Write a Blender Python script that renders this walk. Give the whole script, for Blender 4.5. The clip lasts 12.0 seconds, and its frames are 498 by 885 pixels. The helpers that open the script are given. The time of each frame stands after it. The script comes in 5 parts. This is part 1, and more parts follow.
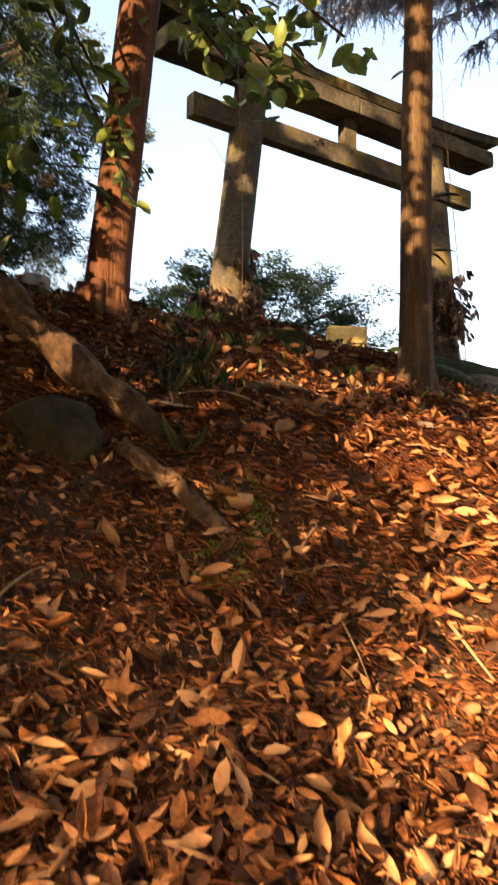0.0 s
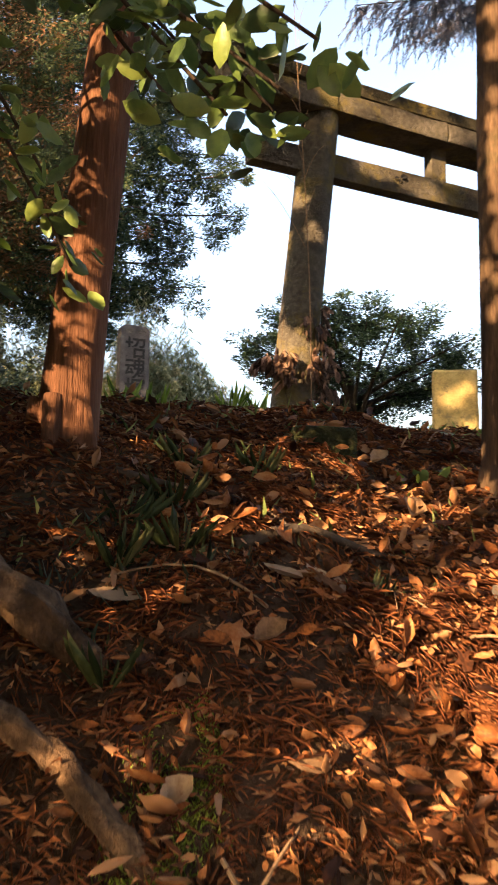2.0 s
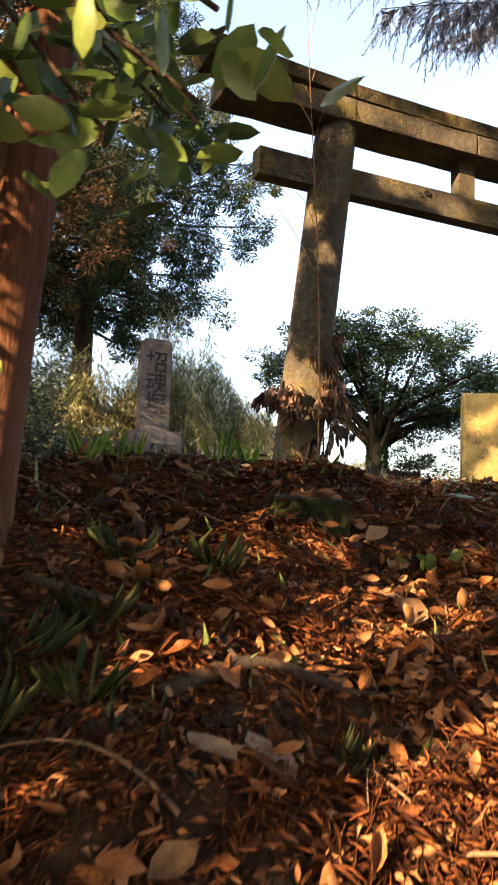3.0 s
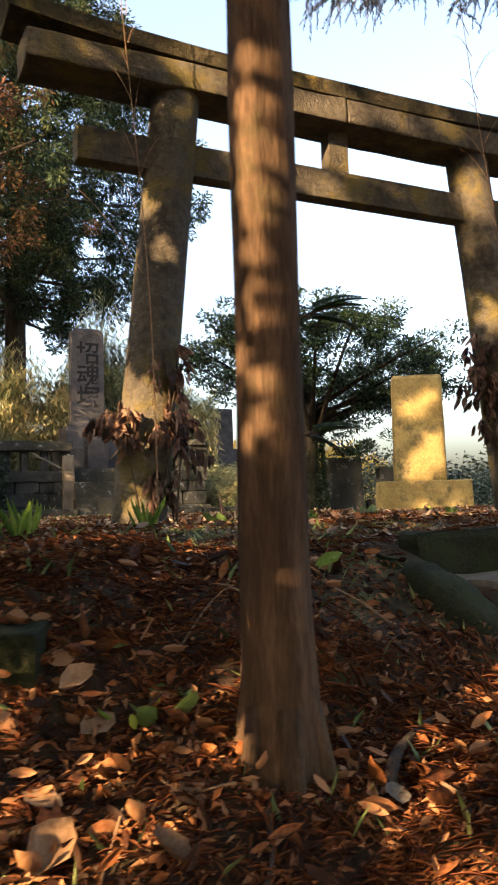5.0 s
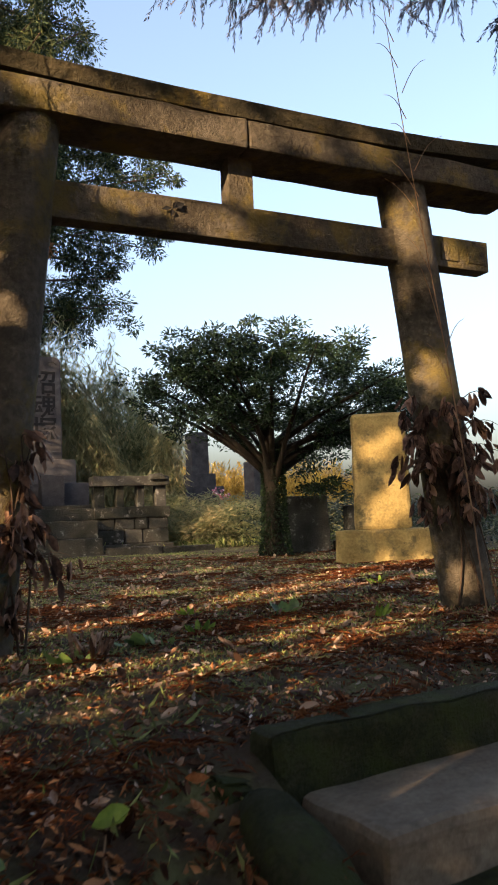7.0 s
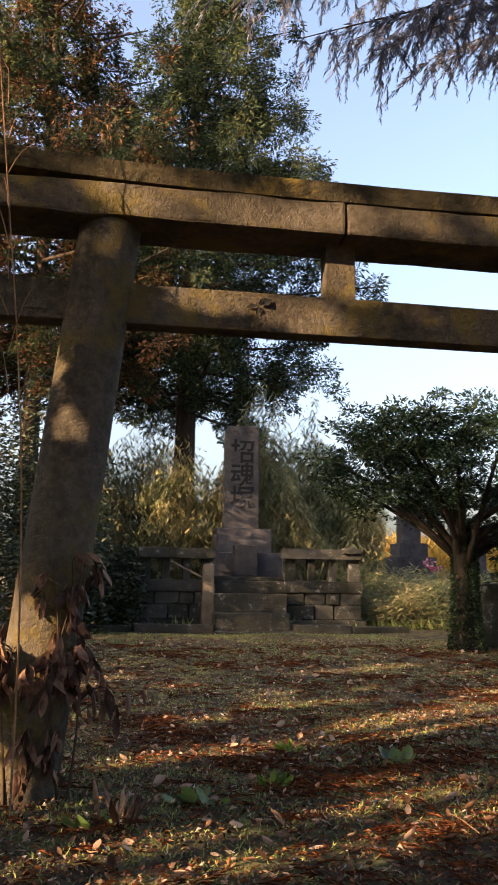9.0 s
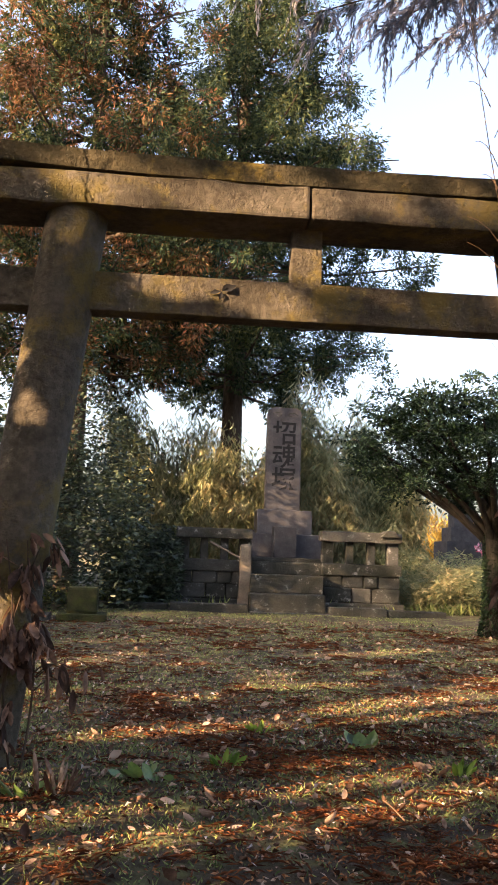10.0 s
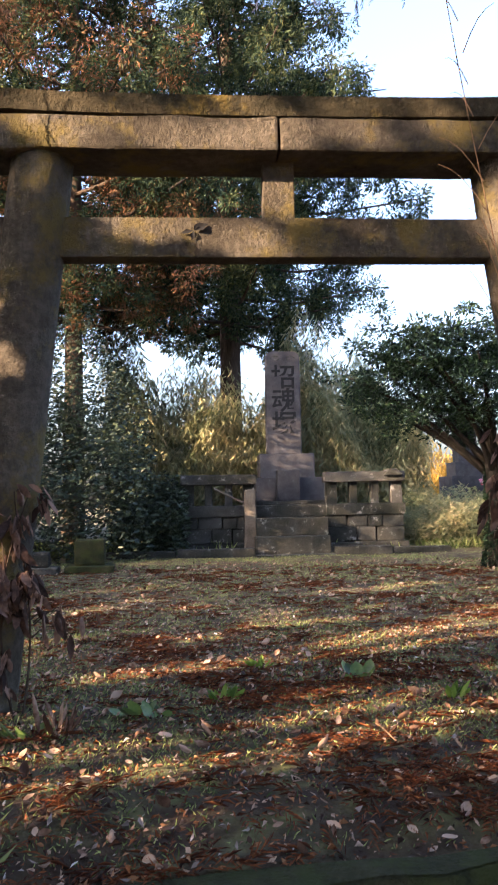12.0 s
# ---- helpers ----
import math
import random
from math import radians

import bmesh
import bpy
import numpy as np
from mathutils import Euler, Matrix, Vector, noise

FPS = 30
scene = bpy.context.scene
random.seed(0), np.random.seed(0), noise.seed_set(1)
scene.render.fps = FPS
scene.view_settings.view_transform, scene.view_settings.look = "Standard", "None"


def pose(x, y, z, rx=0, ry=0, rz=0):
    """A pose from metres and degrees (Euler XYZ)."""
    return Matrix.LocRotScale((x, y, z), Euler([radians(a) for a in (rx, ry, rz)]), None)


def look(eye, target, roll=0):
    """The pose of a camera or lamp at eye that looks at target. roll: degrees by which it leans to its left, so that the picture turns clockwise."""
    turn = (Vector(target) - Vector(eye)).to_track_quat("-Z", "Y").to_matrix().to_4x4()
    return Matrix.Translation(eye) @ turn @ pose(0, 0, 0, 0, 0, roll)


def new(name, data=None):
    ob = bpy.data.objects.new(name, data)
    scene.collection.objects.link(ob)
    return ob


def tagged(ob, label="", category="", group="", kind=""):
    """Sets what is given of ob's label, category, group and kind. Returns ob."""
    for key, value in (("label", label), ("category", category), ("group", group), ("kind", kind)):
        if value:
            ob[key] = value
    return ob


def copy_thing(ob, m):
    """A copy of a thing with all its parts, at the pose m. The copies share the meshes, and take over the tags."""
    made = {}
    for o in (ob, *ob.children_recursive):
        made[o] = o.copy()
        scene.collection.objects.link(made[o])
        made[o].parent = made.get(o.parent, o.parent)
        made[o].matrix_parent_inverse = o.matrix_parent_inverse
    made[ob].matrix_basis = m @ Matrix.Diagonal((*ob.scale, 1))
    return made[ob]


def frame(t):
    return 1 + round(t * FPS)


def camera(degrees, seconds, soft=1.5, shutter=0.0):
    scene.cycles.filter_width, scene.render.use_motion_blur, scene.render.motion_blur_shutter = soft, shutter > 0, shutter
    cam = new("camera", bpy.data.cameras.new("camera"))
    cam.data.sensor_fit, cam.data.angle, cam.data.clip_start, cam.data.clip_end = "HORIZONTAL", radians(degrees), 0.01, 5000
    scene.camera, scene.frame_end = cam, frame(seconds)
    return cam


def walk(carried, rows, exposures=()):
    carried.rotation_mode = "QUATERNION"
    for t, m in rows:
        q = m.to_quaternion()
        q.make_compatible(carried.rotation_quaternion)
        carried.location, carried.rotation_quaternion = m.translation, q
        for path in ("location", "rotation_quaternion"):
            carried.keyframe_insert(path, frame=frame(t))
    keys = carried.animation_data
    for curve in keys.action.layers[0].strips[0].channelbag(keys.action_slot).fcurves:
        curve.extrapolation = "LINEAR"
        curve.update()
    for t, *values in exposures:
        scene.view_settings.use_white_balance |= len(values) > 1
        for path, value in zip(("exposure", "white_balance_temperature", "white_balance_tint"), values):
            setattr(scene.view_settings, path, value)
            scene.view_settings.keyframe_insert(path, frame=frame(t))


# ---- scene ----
cam = camera(34.8, 12.0, 1.7, 0.35)
PATH = [
    (0, (-5.25, -5.903, -1.119), (-4.104, -4.27, -0.984), 1.3),
    (0.5, (-5.097, -5.778, -1.019), (-4.068, -4.082, -0.766), -0.3),
    (1, (-4.904, -5.561, -0.839), (-3.892, -3.863, -0.537), 0.1),
    (1.5, (-4.618, -5.462, -0.779), (-3.61, -3.757, -0.501), 0.4),
    (2, (-4.429, -5.358, -0.635), (-3.55, -3.575, -0.423), 0.6),
    (2.5, (-4.204, -5.127, -0.529), (-3.397, -3.309, -0.314), 1.8),
    (2.7, (-4.131, -5.07, -0.449), (-3.32, -3.256, -0.228), 1.9),
    (4.3, (-3.354, -4.638, -0.048), (-2.603, -2.804, 0.215), 1.9),
    (4.5, (-3.256, -4.64, -0.001), (-2.467, -2.821, 0.252), 1.4),
    (5, (-2.897, -4.626, 0.099), (-2.039, -2.827, 0.264), -1.6),
    (5.5, (-2.714, -4.531, 0.224), (-1.859, -2.727, 0.342), -2.2),
    (6, (-2.524, -4.283, 0.401), (-1.628, -2.502, 0.556), -0.6),
    (6.5, (-2.272, -4.189, 0.466), (-1.348, -2.426, 0.668), -1.1),
    (6.7, (-2.113, -4.144, 0.529), (-1.213, -2.369, 0.726), -1.8),
    (8.3, (-1.381, -3.869, 0.97), (-0.735, -1.992, 1.211), 1.8),
    (8.5, (-1.279, -3.907, 1.0), (-0.75, -1.998, 1.279), 1.6),
    (9, (-1.021, -3.878, 0.994), (-0.709, -1.932, 1.332), 0.8),
    (9.5, (-0.744, -3.818, 1.008), (-0.508, -1.855, 1.311), 2.3),
    (10, (-0.488, -3.979, 1.028), (-0.34, -2.005, 1.313), 2.1),
    (10.5, (-0.4, -4.008, 1.034), (-0.256, -2.035, 1.324), 0.6),
    (11, (-0.379, -4.02, 1.024), (-0.213, -2.047, 1.304), -0.1),
    (11.5, (-0.376, -4.017, 1.007), (-0.197, -2.038, 1.239), -0.5),
    (12, (-0.369, -3.98, 0.989), (-0.233, -1.991, 1.143), -1.1),
]
EXPOSURES = [(0, 2.25, 6900, 14), (2.5, 2.5, 6600, 13), (5.5, 2.42, 6450, 12), (6.4, 2.32, 6250, 11), (6.8, 1.95, 6350, 13), (8.3, 1.6, 5900, 16), (8.9, 1.85, 6300, 18), (9.5, 2.45, 6600, 18), (10.5, 2.7, 6000, 18), (12, 2.8, 5600, 19)]
walk(cam, [(t, look(eye, target, roll)) for t, eye, target, roll in PATH], EXPOSURES)

# ---- world, sun, exposure ----
SUN_AZ, SUN_EL = 25.0, 19.0          # the way the light travels over the ground, from +x; height of the sun
world = bpy.data.worlds.new("sky")
scene.world = world
world.use_nodes = True
wn = world.node_tree.nodes
sky = wn.new("ShaderNodeTexSky")
sky.sky_type = "NISHITA"
sky.sun_disc = False
sky.sun_elevation = radians(SUN_EL)
sky.sun_rotation = radians(-90 - SUN_AZ)
sky.dust_density = 7.0
sky.ozone_density = 0.5
wn["Background"].inputs["Strength"].default_value = 0.15
world.node_tree.links.new(sky.outputs[0], wn["Background"].inputs["Color"])
sun_way = Vector((math.cos(radians(SUN_AZ)) * math.cos(radians(SUN_EL)), math.sin(radians(SUN_AZ)) * math.cos(radians(SUN_EL)), -math.sin(radians(SUN_EL))))
sun = new("sun", bpy.data.lights.new("sun", "SUN"))
sun.data.energy, sun.data.angle, sun.data.color = 5.6, radians(0.55), (1.0, 0.66, 0.34)
sun.matrix_world = look((-20, -14, 14), Vector((-20, -14, 14)) + sun_way)

rng = np.random.default_rng(7)


# ---- materials ----
def mat(name, stops, scale=6.0, fine=40.0, rough=0.85, bump=0.3, bump_scale=30.0, stretch=(1, 1, 1), island=0.0, obrand=0.0, translucent=0.0, spots=None, distance=0.02, spec=0.15):
    """A material whose colour runs over stops by coarse and fine noise; island: how far loose pieces differ; spots: (colour, scale, share)."""
    m = bpy.data.materials.new(name)
    m.use_nodes = True
    nt = m.node_tree
    n, l = nt.nodes, nt.links
    b = n["Principled BSDF"]
    co = n.new("ShaderNodeTexCoord")
    mp = n.new("ShaderNodeMapping")
    mp.inputs["Scale"].default_value = stretch
    l.new(co.outputs["Object"], mp.inputs["Vector"])
    big, small = n.new("ShaderNodeTexNoise"), n.new("ShaderNodeTexNoise")
    for t, s, d in ((big, scale, 5), (small, fine, 6)):
        t.inputs["Scale"].default_value = s
        t.inputs["Detail"].default_value = d
        t.inputs["Roughness"].default_value = 0.6
        l.new(mp.outputs[0], t.inputs["Vector"])
    add = n.new("ShaderNodeMath")
    add.operation = "MULTIPLY_ADD"
    l.new(small.outputs["Fac"], add.inputs[0])
    add.inputs[1].default_value = 0.6
    half = n.new("ShaderNodeMath")
    half.operation = "MULTIPLY_ADD"
    l.new(big.outputs["Fac"], half.inputs[0])
    half.inputs[1].default_value = 1.0
    half.inputs[2].default_value = -0.3
    l.new(half.outputs[0], add.inputs[2])
    value = add.outputs[0]
    for amount, node, out in ((island, "ShaderNodeNewGeometry", "Random Per Island"), (obrand, "ShaderNodeObjectInfo", "Random")):
        if amount:
            g = n.new(node)
            k = n.new("ShaderNodeMath")
            k.operation = "MULTIPLY_ADD"
            l.new(g.outputs[out], k.inputs[0])
            k.inputs[1].default_value = amount
            sub = n.new("ShaderNodeMath")
            sub.operation = "ADD"
            l.new(value, sub.inputs[0])
            sub.inputs[1].default_value = -amount / 2
            l.new(sub.outputs[0], k.inputs[2])
            value = k.outputs[0]
    ramp = n.new("ShaderNodeValToRGB")
    while len(ramp.color_ramp.elements) < len(stops):
        ramp.color_ramp.elements.new(0.5)
    for k, c in enumerate(stops):
        e = ramp.color_ramp.elements[k]
        e.position = 0.22 + 0.56 * k / max(1, len(stops) - 1)
        e.color = (*c, 1)
    l.new(value, ramp.inputs[0])
    colour = ramp.outputs[0]
    if spots:
        sc, ss, share = spots
        t = n.new("ShaderNodeTexNoise")
        t.inputs["Scale"].default_value = ss
        t.inputs["Detail"].default_value = 8
        t.inputs["Roughness"].default_value = 0.7
        l.new(co.outputs["Object"], t.inputs["Vector"])
        r = n.new("ShaderNodeValToRGB")
        r.color_ramp.elements[0].position = 1 - share - 0.05
        r.color_ramp.elements[1].position = 1 - share + 0.07
        l.new(t.outputs["Fac"], r.inputs[0])
        mix = n.new("ShaderNodeMixRGB")
        l.new(r.outputs[0], mix.inputs[0])
        l.new(colour, mix.inputs[1])
        mix.inputs[2].default_value = (*sc, 1)
        colour = mix.outputs[0]
    l.new(colour, b.inputs["Base Color"])
    b.inputs["Roughness"].default_value = rough
    b.inputs["Specular IOR Level"].default_value = spec
    if bump:
        t = n.new("ShaderNodeTexNoise")
        t.inputs["Scale"].default_value = bump_scale
        t.inputs["Detail"].default_value = 8
        t.inputs["Roughness"].default_value = 0.65
        l.new(mp.outputs[0], t.inputs["Vector"])
        bp = n.new("ShaderNodeBump")
        bp.inputs["Strength"].default_value = bump
        bp.inputs["Distance"].default_value = distance
        l.new(t.outputs["Fac"], bp.inputs["Height"])
        l.new(bp.outputs[0], b.inputs["Normal"])
    if translucent:
        tr = n.new("ShaderNodeBsdfTranslucent")
        l.new(colour, tr.inputs["Color"])
        mx = n.new("ShaderNodeMixShader")
        mx.inputs[0].default_value = translucent
        l.new(b.outputs[0], mx.inputs[1])
        l.new(tr.outputs[0], mx.inputs[2])
        l.new(mx.outputs[0], n["Material Output"].inputs["Surface"])
    return m


M_SOIL = mat("dark_soil", [(0.024, 0.014, 0.009), (0.060, 0.036, 0.022), (0.10, 0.060, 0.036)], 2.5, 60, bump=1.0, bump_scale=38, distance=0.06)
M_STONE = mat("torii_stone", [(0.018, 0.016, 0.012), (0.066, 0.058, 0.045), (0.140, 0.125, 0.100)], 1.7, 22, bump=1.0, bump_scale=46, distance=0.022, spots=((0.118, 0.096, 0.034), 3.6, 0.45))
M_CAP = mat("mossy_cap_stone", [(0.012, 0.012, 0.008), (0.042, 0.037, 0.022), (0.095, 0.078, 0.045)], 2.2, 18, bump=1.0, bump_scale=34, distance=0.035, spots=((0.17, 0.13, 0.034), 2.6, 0.42))
M_GREY = mat("grey_granite", [(0.022, 0.022, 0.024), (0.048, 0.047, 0.050), (0.08, 0.078, 0.082)], 4, 70, bump=0.4, bump_scale=120, distance=0.008, spots=((0.115, 0.115, 0.12), 13, 0.33), obrand=0.2)
M_DARKSTONE = mat("dark_mossy_stone", [(0.012, 0.014, 0.011), (0.034, 0.035, 0.030), (0.068, 0.067, 0.061)], 3, 50, bump=1.0, bump_scale=40, distance=0.03, spots=((0.25, 0.25, 0.245), 6, 0.37), obrand=0.3)
M_GOLD = mat("lichened_stone", [(0.08, 0.06, 0.022), (0.165, 0.128, 0.05), (0.24, 0.19, 0.085)], 3, 35, bump=0.4, bump_scale=70, distance=0.01, spots=((0.07, 0.06, 0.03), 5, 0.42))
M_MOSS = mat("mossy_stone", [(0.010, 0.012, 0.005), (0.024, 0.028, 0.011), (0.052, 0.050, 0.026)], 5, 60, bump=1.0, bump_scale=70, distance=0.03, spots=((0.034, 0.044, 0.012), 6, 0.46))
M_TREAD = mat("worn_tread", [(0.06, 0.05, 0.038), (0.125, 0.105, 0.08), (0.19, 0.165, 0.125)], 3, 50, bump=0.3, bump_scale=80, distance=0.006)
M_ROCK = mat("brown_rock", [(0.012, 0.010, 0.006), (0.034, 0.028, 0.015), (0.068, 0.055, 0.030)], 4, 40, bump=1.0, bump_scale=30, distance=0.03, spots=((0.05, 0.055, 0.016), 6, 0.4))
M_FRESH = mat("fresh_green_leaves", [(0.07, 0.12, 0.02), (0.16, 0.24, 0.035), (0.30, 0.38, 0.07)], 5, 30, rough=0.45, bump=0.1, island=0.6, translucent=0.5)
M_INK = mat("cut_letter", [(0.010, 0.010, 0.011), (0.018, 0.018, 0.02)], 20, 60, bump=0)
M_BARK = mat("red_cedar_bark", [(0.018, 0.012, 0.008), (0.066, 0.041, 0.024), (0.15, 0.094, 0.056)], 9, 95, spots=((0.052, 0.047, 0.020), 2.4, 0.40), rough=0.9, bump=1.0, bump_scale=30, stretch=(1.6, 1.6, 0.20), distance=0.022)
M_BARKRED = mat("orange_cedar_bark", [(0.030, 0.014, 0.008), (0.095, 0.042, 0.022), (0.17, 0.08, 0.044)], 7, 80, rough=0.9, bump=1.0, bump_scale=30, stretch=(1.6, 1.6, 0.12), distance=0.02)
M_BARKDARK = mat("dark_bark", [(0.018, 0.013, 0.010), (0.05, 0.036, 0.026), (0.09, 0.065, 0.045)], 6, 30, bump=0.9, bump_scale=22, stretch=(1, 1, 0.25), distance=0.02)
# dark_bark made darker: shade on the yew's limbs put into the colour
M_BARKYEW = mat("shade_dark_yew_bark", [(0.006, 0.005, 0.004), (0.016, 0.013, 0.010), (0.035, 0.028, 0.020)], 6, 30, bump=0.9, bump_scale=22, stretch=(1, 1, 0.25), distance=0.02)
M_LOG = mat("weathered_log", [(0.016, 0.009, 0.006), (0.085, 0.05, 0.028), (0.24, 0.15, 0.085)], 8, 35, bump=1.6, bump_scale=22, stretch=(1, 1, 0.5), distance=0.02, spots=((0.035, 0.022, 0.015), 9, 0.45))
M_TWIG = mat("dry_twig", [(0.12, 0.075, 0.045), (0.26, 0.17, 0.10)], 8, 30, bump=0.2)
M_LITTER = mat("fallen_leaves", [(0.026, 0.010, 0.005), (0.080, 0.029, 0.011), (0.175, 0.062, 0.020), (0.25, 0.100, 0.035), (0.30, 0.155, 0.075)], 9, 90, rough=0.6, bump=0.25, bump_scale=70, island=0.85, translucent=0.18, distance=0.004)
M_NEEDLE = mat("brown_cedar_sprays", [(0.045, 0.014, 0.007), (0.13, 0.042, 0.016), (0.26, 0.095, 0.035)], 4, 50, rough=0.75, bump=0, island=0.5, translucent=0.15)
M_DEAD = mat("withered_leaves", [(0.055, 0.030, 0.020), (0.17, 0.10, 0.066), (0.44, 0.32, 0.24)], 8, 40, rough=0.65, bump=0.2, island=0.7, translucent=0.3)
M_WITHER = mat("withered_vine_leaves", [(0.030, 0.018, 0.014), (0.105, 0.062, 0.045), (0.27, 0.165, 0.115)], 8, 40, rough=0.65, bump=0.2, island=0.6, translucent=0.25)
M_PALELEAF = mat("tan_dead_leaf", [(0.10, 0.055, 0.028), (0.21, 0.125, 0.068), (0.33, 0.22, 0.13)], 14, 90, rough=0.6, bump=0.5, bump_scale=60, obrand=0.5, translucent=0.2, distance=0.006)
M_BLADE = mat("dull_grass_blades", [(0.020, 0.032, 0.012), (0.055, 0.070, 0.026), (0.15, 0.135, 0.055)], 5, 30, rough=0.6, bump=0, island=0.6, translucent=0.3)
M_CRUMB = mat("bleached_leaf_scraps", [(0.12, 0.09, 0.075), (0.24, 0.20, 0.18), (0.46, 0.42, 0.39)], 8, 40, rough=0.6, bump=0, island=0.8)
M_GRASS = mat("short_grass", [(0.065, 0.095, 0.032), (0.16, 0.205, 0.068), (0.32, 0.36, 0.13)], 2, 30, rough=0.6, bump=0, island=0.7, translucent=0.3)
M_LEAF = mat("evergreen_leaves", [(0.018, 0.036, 0.011), (0.07, 0.12, 0.022), (0.20, 0.27, 0.05)], 4, 20, rough=0.45, bump=0.1, island=0.55, translucent=0.4, spec=0.35)
M_BROAD = mat("broad_green_leaves", [(0.04, 0.07, 0.025), (0.095, 0.155, 0.04), (0.19, 0.25, 0.06)], 5, 30, rough=0.4, bump=0.15, island=0.6, translucent=0.35, spec=0.5)
M_CEDAR = mat("cedar_foliage", [(0.010, 0.020, 0.012), (0.034, 0.056, 0.027), (0.095, 0.105, 0.036)], 0.55, 9, rough=0.7, bump=0, island=0.45, translucent=0.32)
M_CEDARB = mat("browning_cedar_foliage", [(0.030, 0.036, 0.012), (0.10, 0.060, 0.024), (0.22, 0.10, 0.05)], 0.8, 9, rough=0.75, bump=0, island=0.5, translucent=0.3)
# paler and bluer than real foliage: sky light behind it put into the colour
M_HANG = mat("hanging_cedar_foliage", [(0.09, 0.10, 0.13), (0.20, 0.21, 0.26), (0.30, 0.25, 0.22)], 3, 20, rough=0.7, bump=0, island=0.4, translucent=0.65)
# dark bluish-green leaves, with shade on the bushes also put into the colour
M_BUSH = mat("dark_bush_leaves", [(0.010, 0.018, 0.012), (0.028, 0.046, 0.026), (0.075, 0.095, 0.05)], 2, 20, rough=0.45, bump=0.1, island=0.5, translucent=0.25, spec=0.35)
M_YEW = mat("dark_yew_foliage", [(0.006, 0.012, 0.008), (0.016, 0.032, 0.016), (0.038, 0.065, 0.024)], 2, 12, rough=0.55, bump=0, island=0.5, translucent=0.2)
M_BAMBOO = mat("dwarf_bamboo", [(0.085, 0.11, 0.055), (0.25, 0.27, 0.14), (0.44, 0.37, 0.20)], 0.9, 8, rough=0.65, bump=0, island=0.35, translucent=0.45)
M_STRAW = mat("golden_field", [(0.28, 0.17, 0.03), (0.50, 0.33, 0.06), (0.66, 0.48, 0.12)], 0.5, 9, rough=0.8, bump=0, island=0.4, translucent=0.3)
M_FLOWER = mat("cut_flowers", [(0.35, 0.03, 0.06), (0.6, 0.25, 0.35), (0.75, 0.6, 0.65)], 20, 40, bump=0, island=0.6)


# ---- helpers of this scene ----
def obj(name, me, material, parent=None, label="", smooth=False):
    if material and not me.materials:
        me.materials.append(material)
    if smooth:
        me.polygons.foreach_set("use_smooth", [True] * len(me.polygons))
    ob = new(name, me)
    if parent:
        ob.parent = parent
    if label:
        ob["label"] = label
    return ob


def part(name, bm, material, parent, label="", smooth=False):
    me = bpy.data.meshes.new(name)
    bm.to_mesh(me)
    bm.free()
    return obj(name, me, material, parent, label, smooth)


def thing(name, x, y, z, label, category, group="", rz=0.0):
    e = new(name)
    e.matrix_basis = pose(x, y, z, 0, 0, rz)
    return tagged(e, label, category, group)


def block(sx, sy, sz, x=0, y=0, z=0, bevel=0.015, rough=0.0, cuts=0, taper=1.0, seed=0, top=None):
    """A worn stone block standing on z, centred at x, y."""
    bm = bmesh.new()
    bmesh.ops.create_cube(bm, size=1)
    if top:
        for v in bm.verts:
            if v.co.z > 0:
                v.co.x *= top
    if cuts:
        bmesh.ops.subdivide_edges(bm, edges=bm.edges[:], cuts=cuts, use_grid_fill=True)
    for v in bm.verts:
        k = 1 - (1 - taper) * (v.co.z + 0.5)
        v.co = Vector((v.co.x * sx * k, v.co.y * sy * k, (v.co.z + 0.5) * sz))
    if bevel:
        sharp = [e for e in bm.edges if len(e.link_faces) == 2 and e.calc_face_angle(0) > 0.5]
        bmesh.ops.bevel(bm, geom=sharp, offset=bevel, segments=2, profile=0.6, affect="EDGES")
    if rough:
        for v in bm.verts:
            p = v.co * 6 + Vector((seed * 3.1, seed, 0))
            v.co += Vector((noise.noise(p), noise.noise(p + Vector((9, 0, 0))), noise.noise(p + Vector((0, 9, 0))))) * rough
    bmesh.ops.translate(bm, verts=bm.verts[:], vec=(x, y, z))
    return bm


def tube(pts, radii, sides=10, wobble=0.0, seed=0, cap=True):
    """A tapered limb along pts."""
    bm = bmesh.new()
    pts = [Vector(p) for p in pts]
    rings = []
    for i, p in enumerate(pts):
        way = (pts[min(i + 1, len(pts) - 1)] - pts[max(i - 1, 0)]).normalized()
        side = way.cross(Vector((0.31, 0.95, 0.1))).normalized()
        up = side.cross(way)
        ring = []
        for k in range(sides):
            a = 2 * math.pi * k / sides
            r = radii[i] * (1 + wobble * noise.noise(Vector((math.cos(a) * 2 + seed, math.sin(a) * 2, i * 0.35))))
            ring.append(bm.verts.new(p + (side * math.cos(a) + up * math.sin(a)) * r))
        rings.append(ring)
    for a, b in zip(rings, rings[1:]):
        for k in range(sides):
            bm.faces.new((a[k], a[(k + 1) % sides], b[(k + 1) % sides], b[k]))
    if cap:
        bm.faces.new(rings[0][::-1])
        bm.faces.new(rings[-1])
    bmesh.ops.recalc_face_normals(bm, faces=bm.faces[:])
    return bm


def unit(a):
    return a / np.maximum(np.linalg.norm(a, axis=1, keepdims=True), 1e-9)


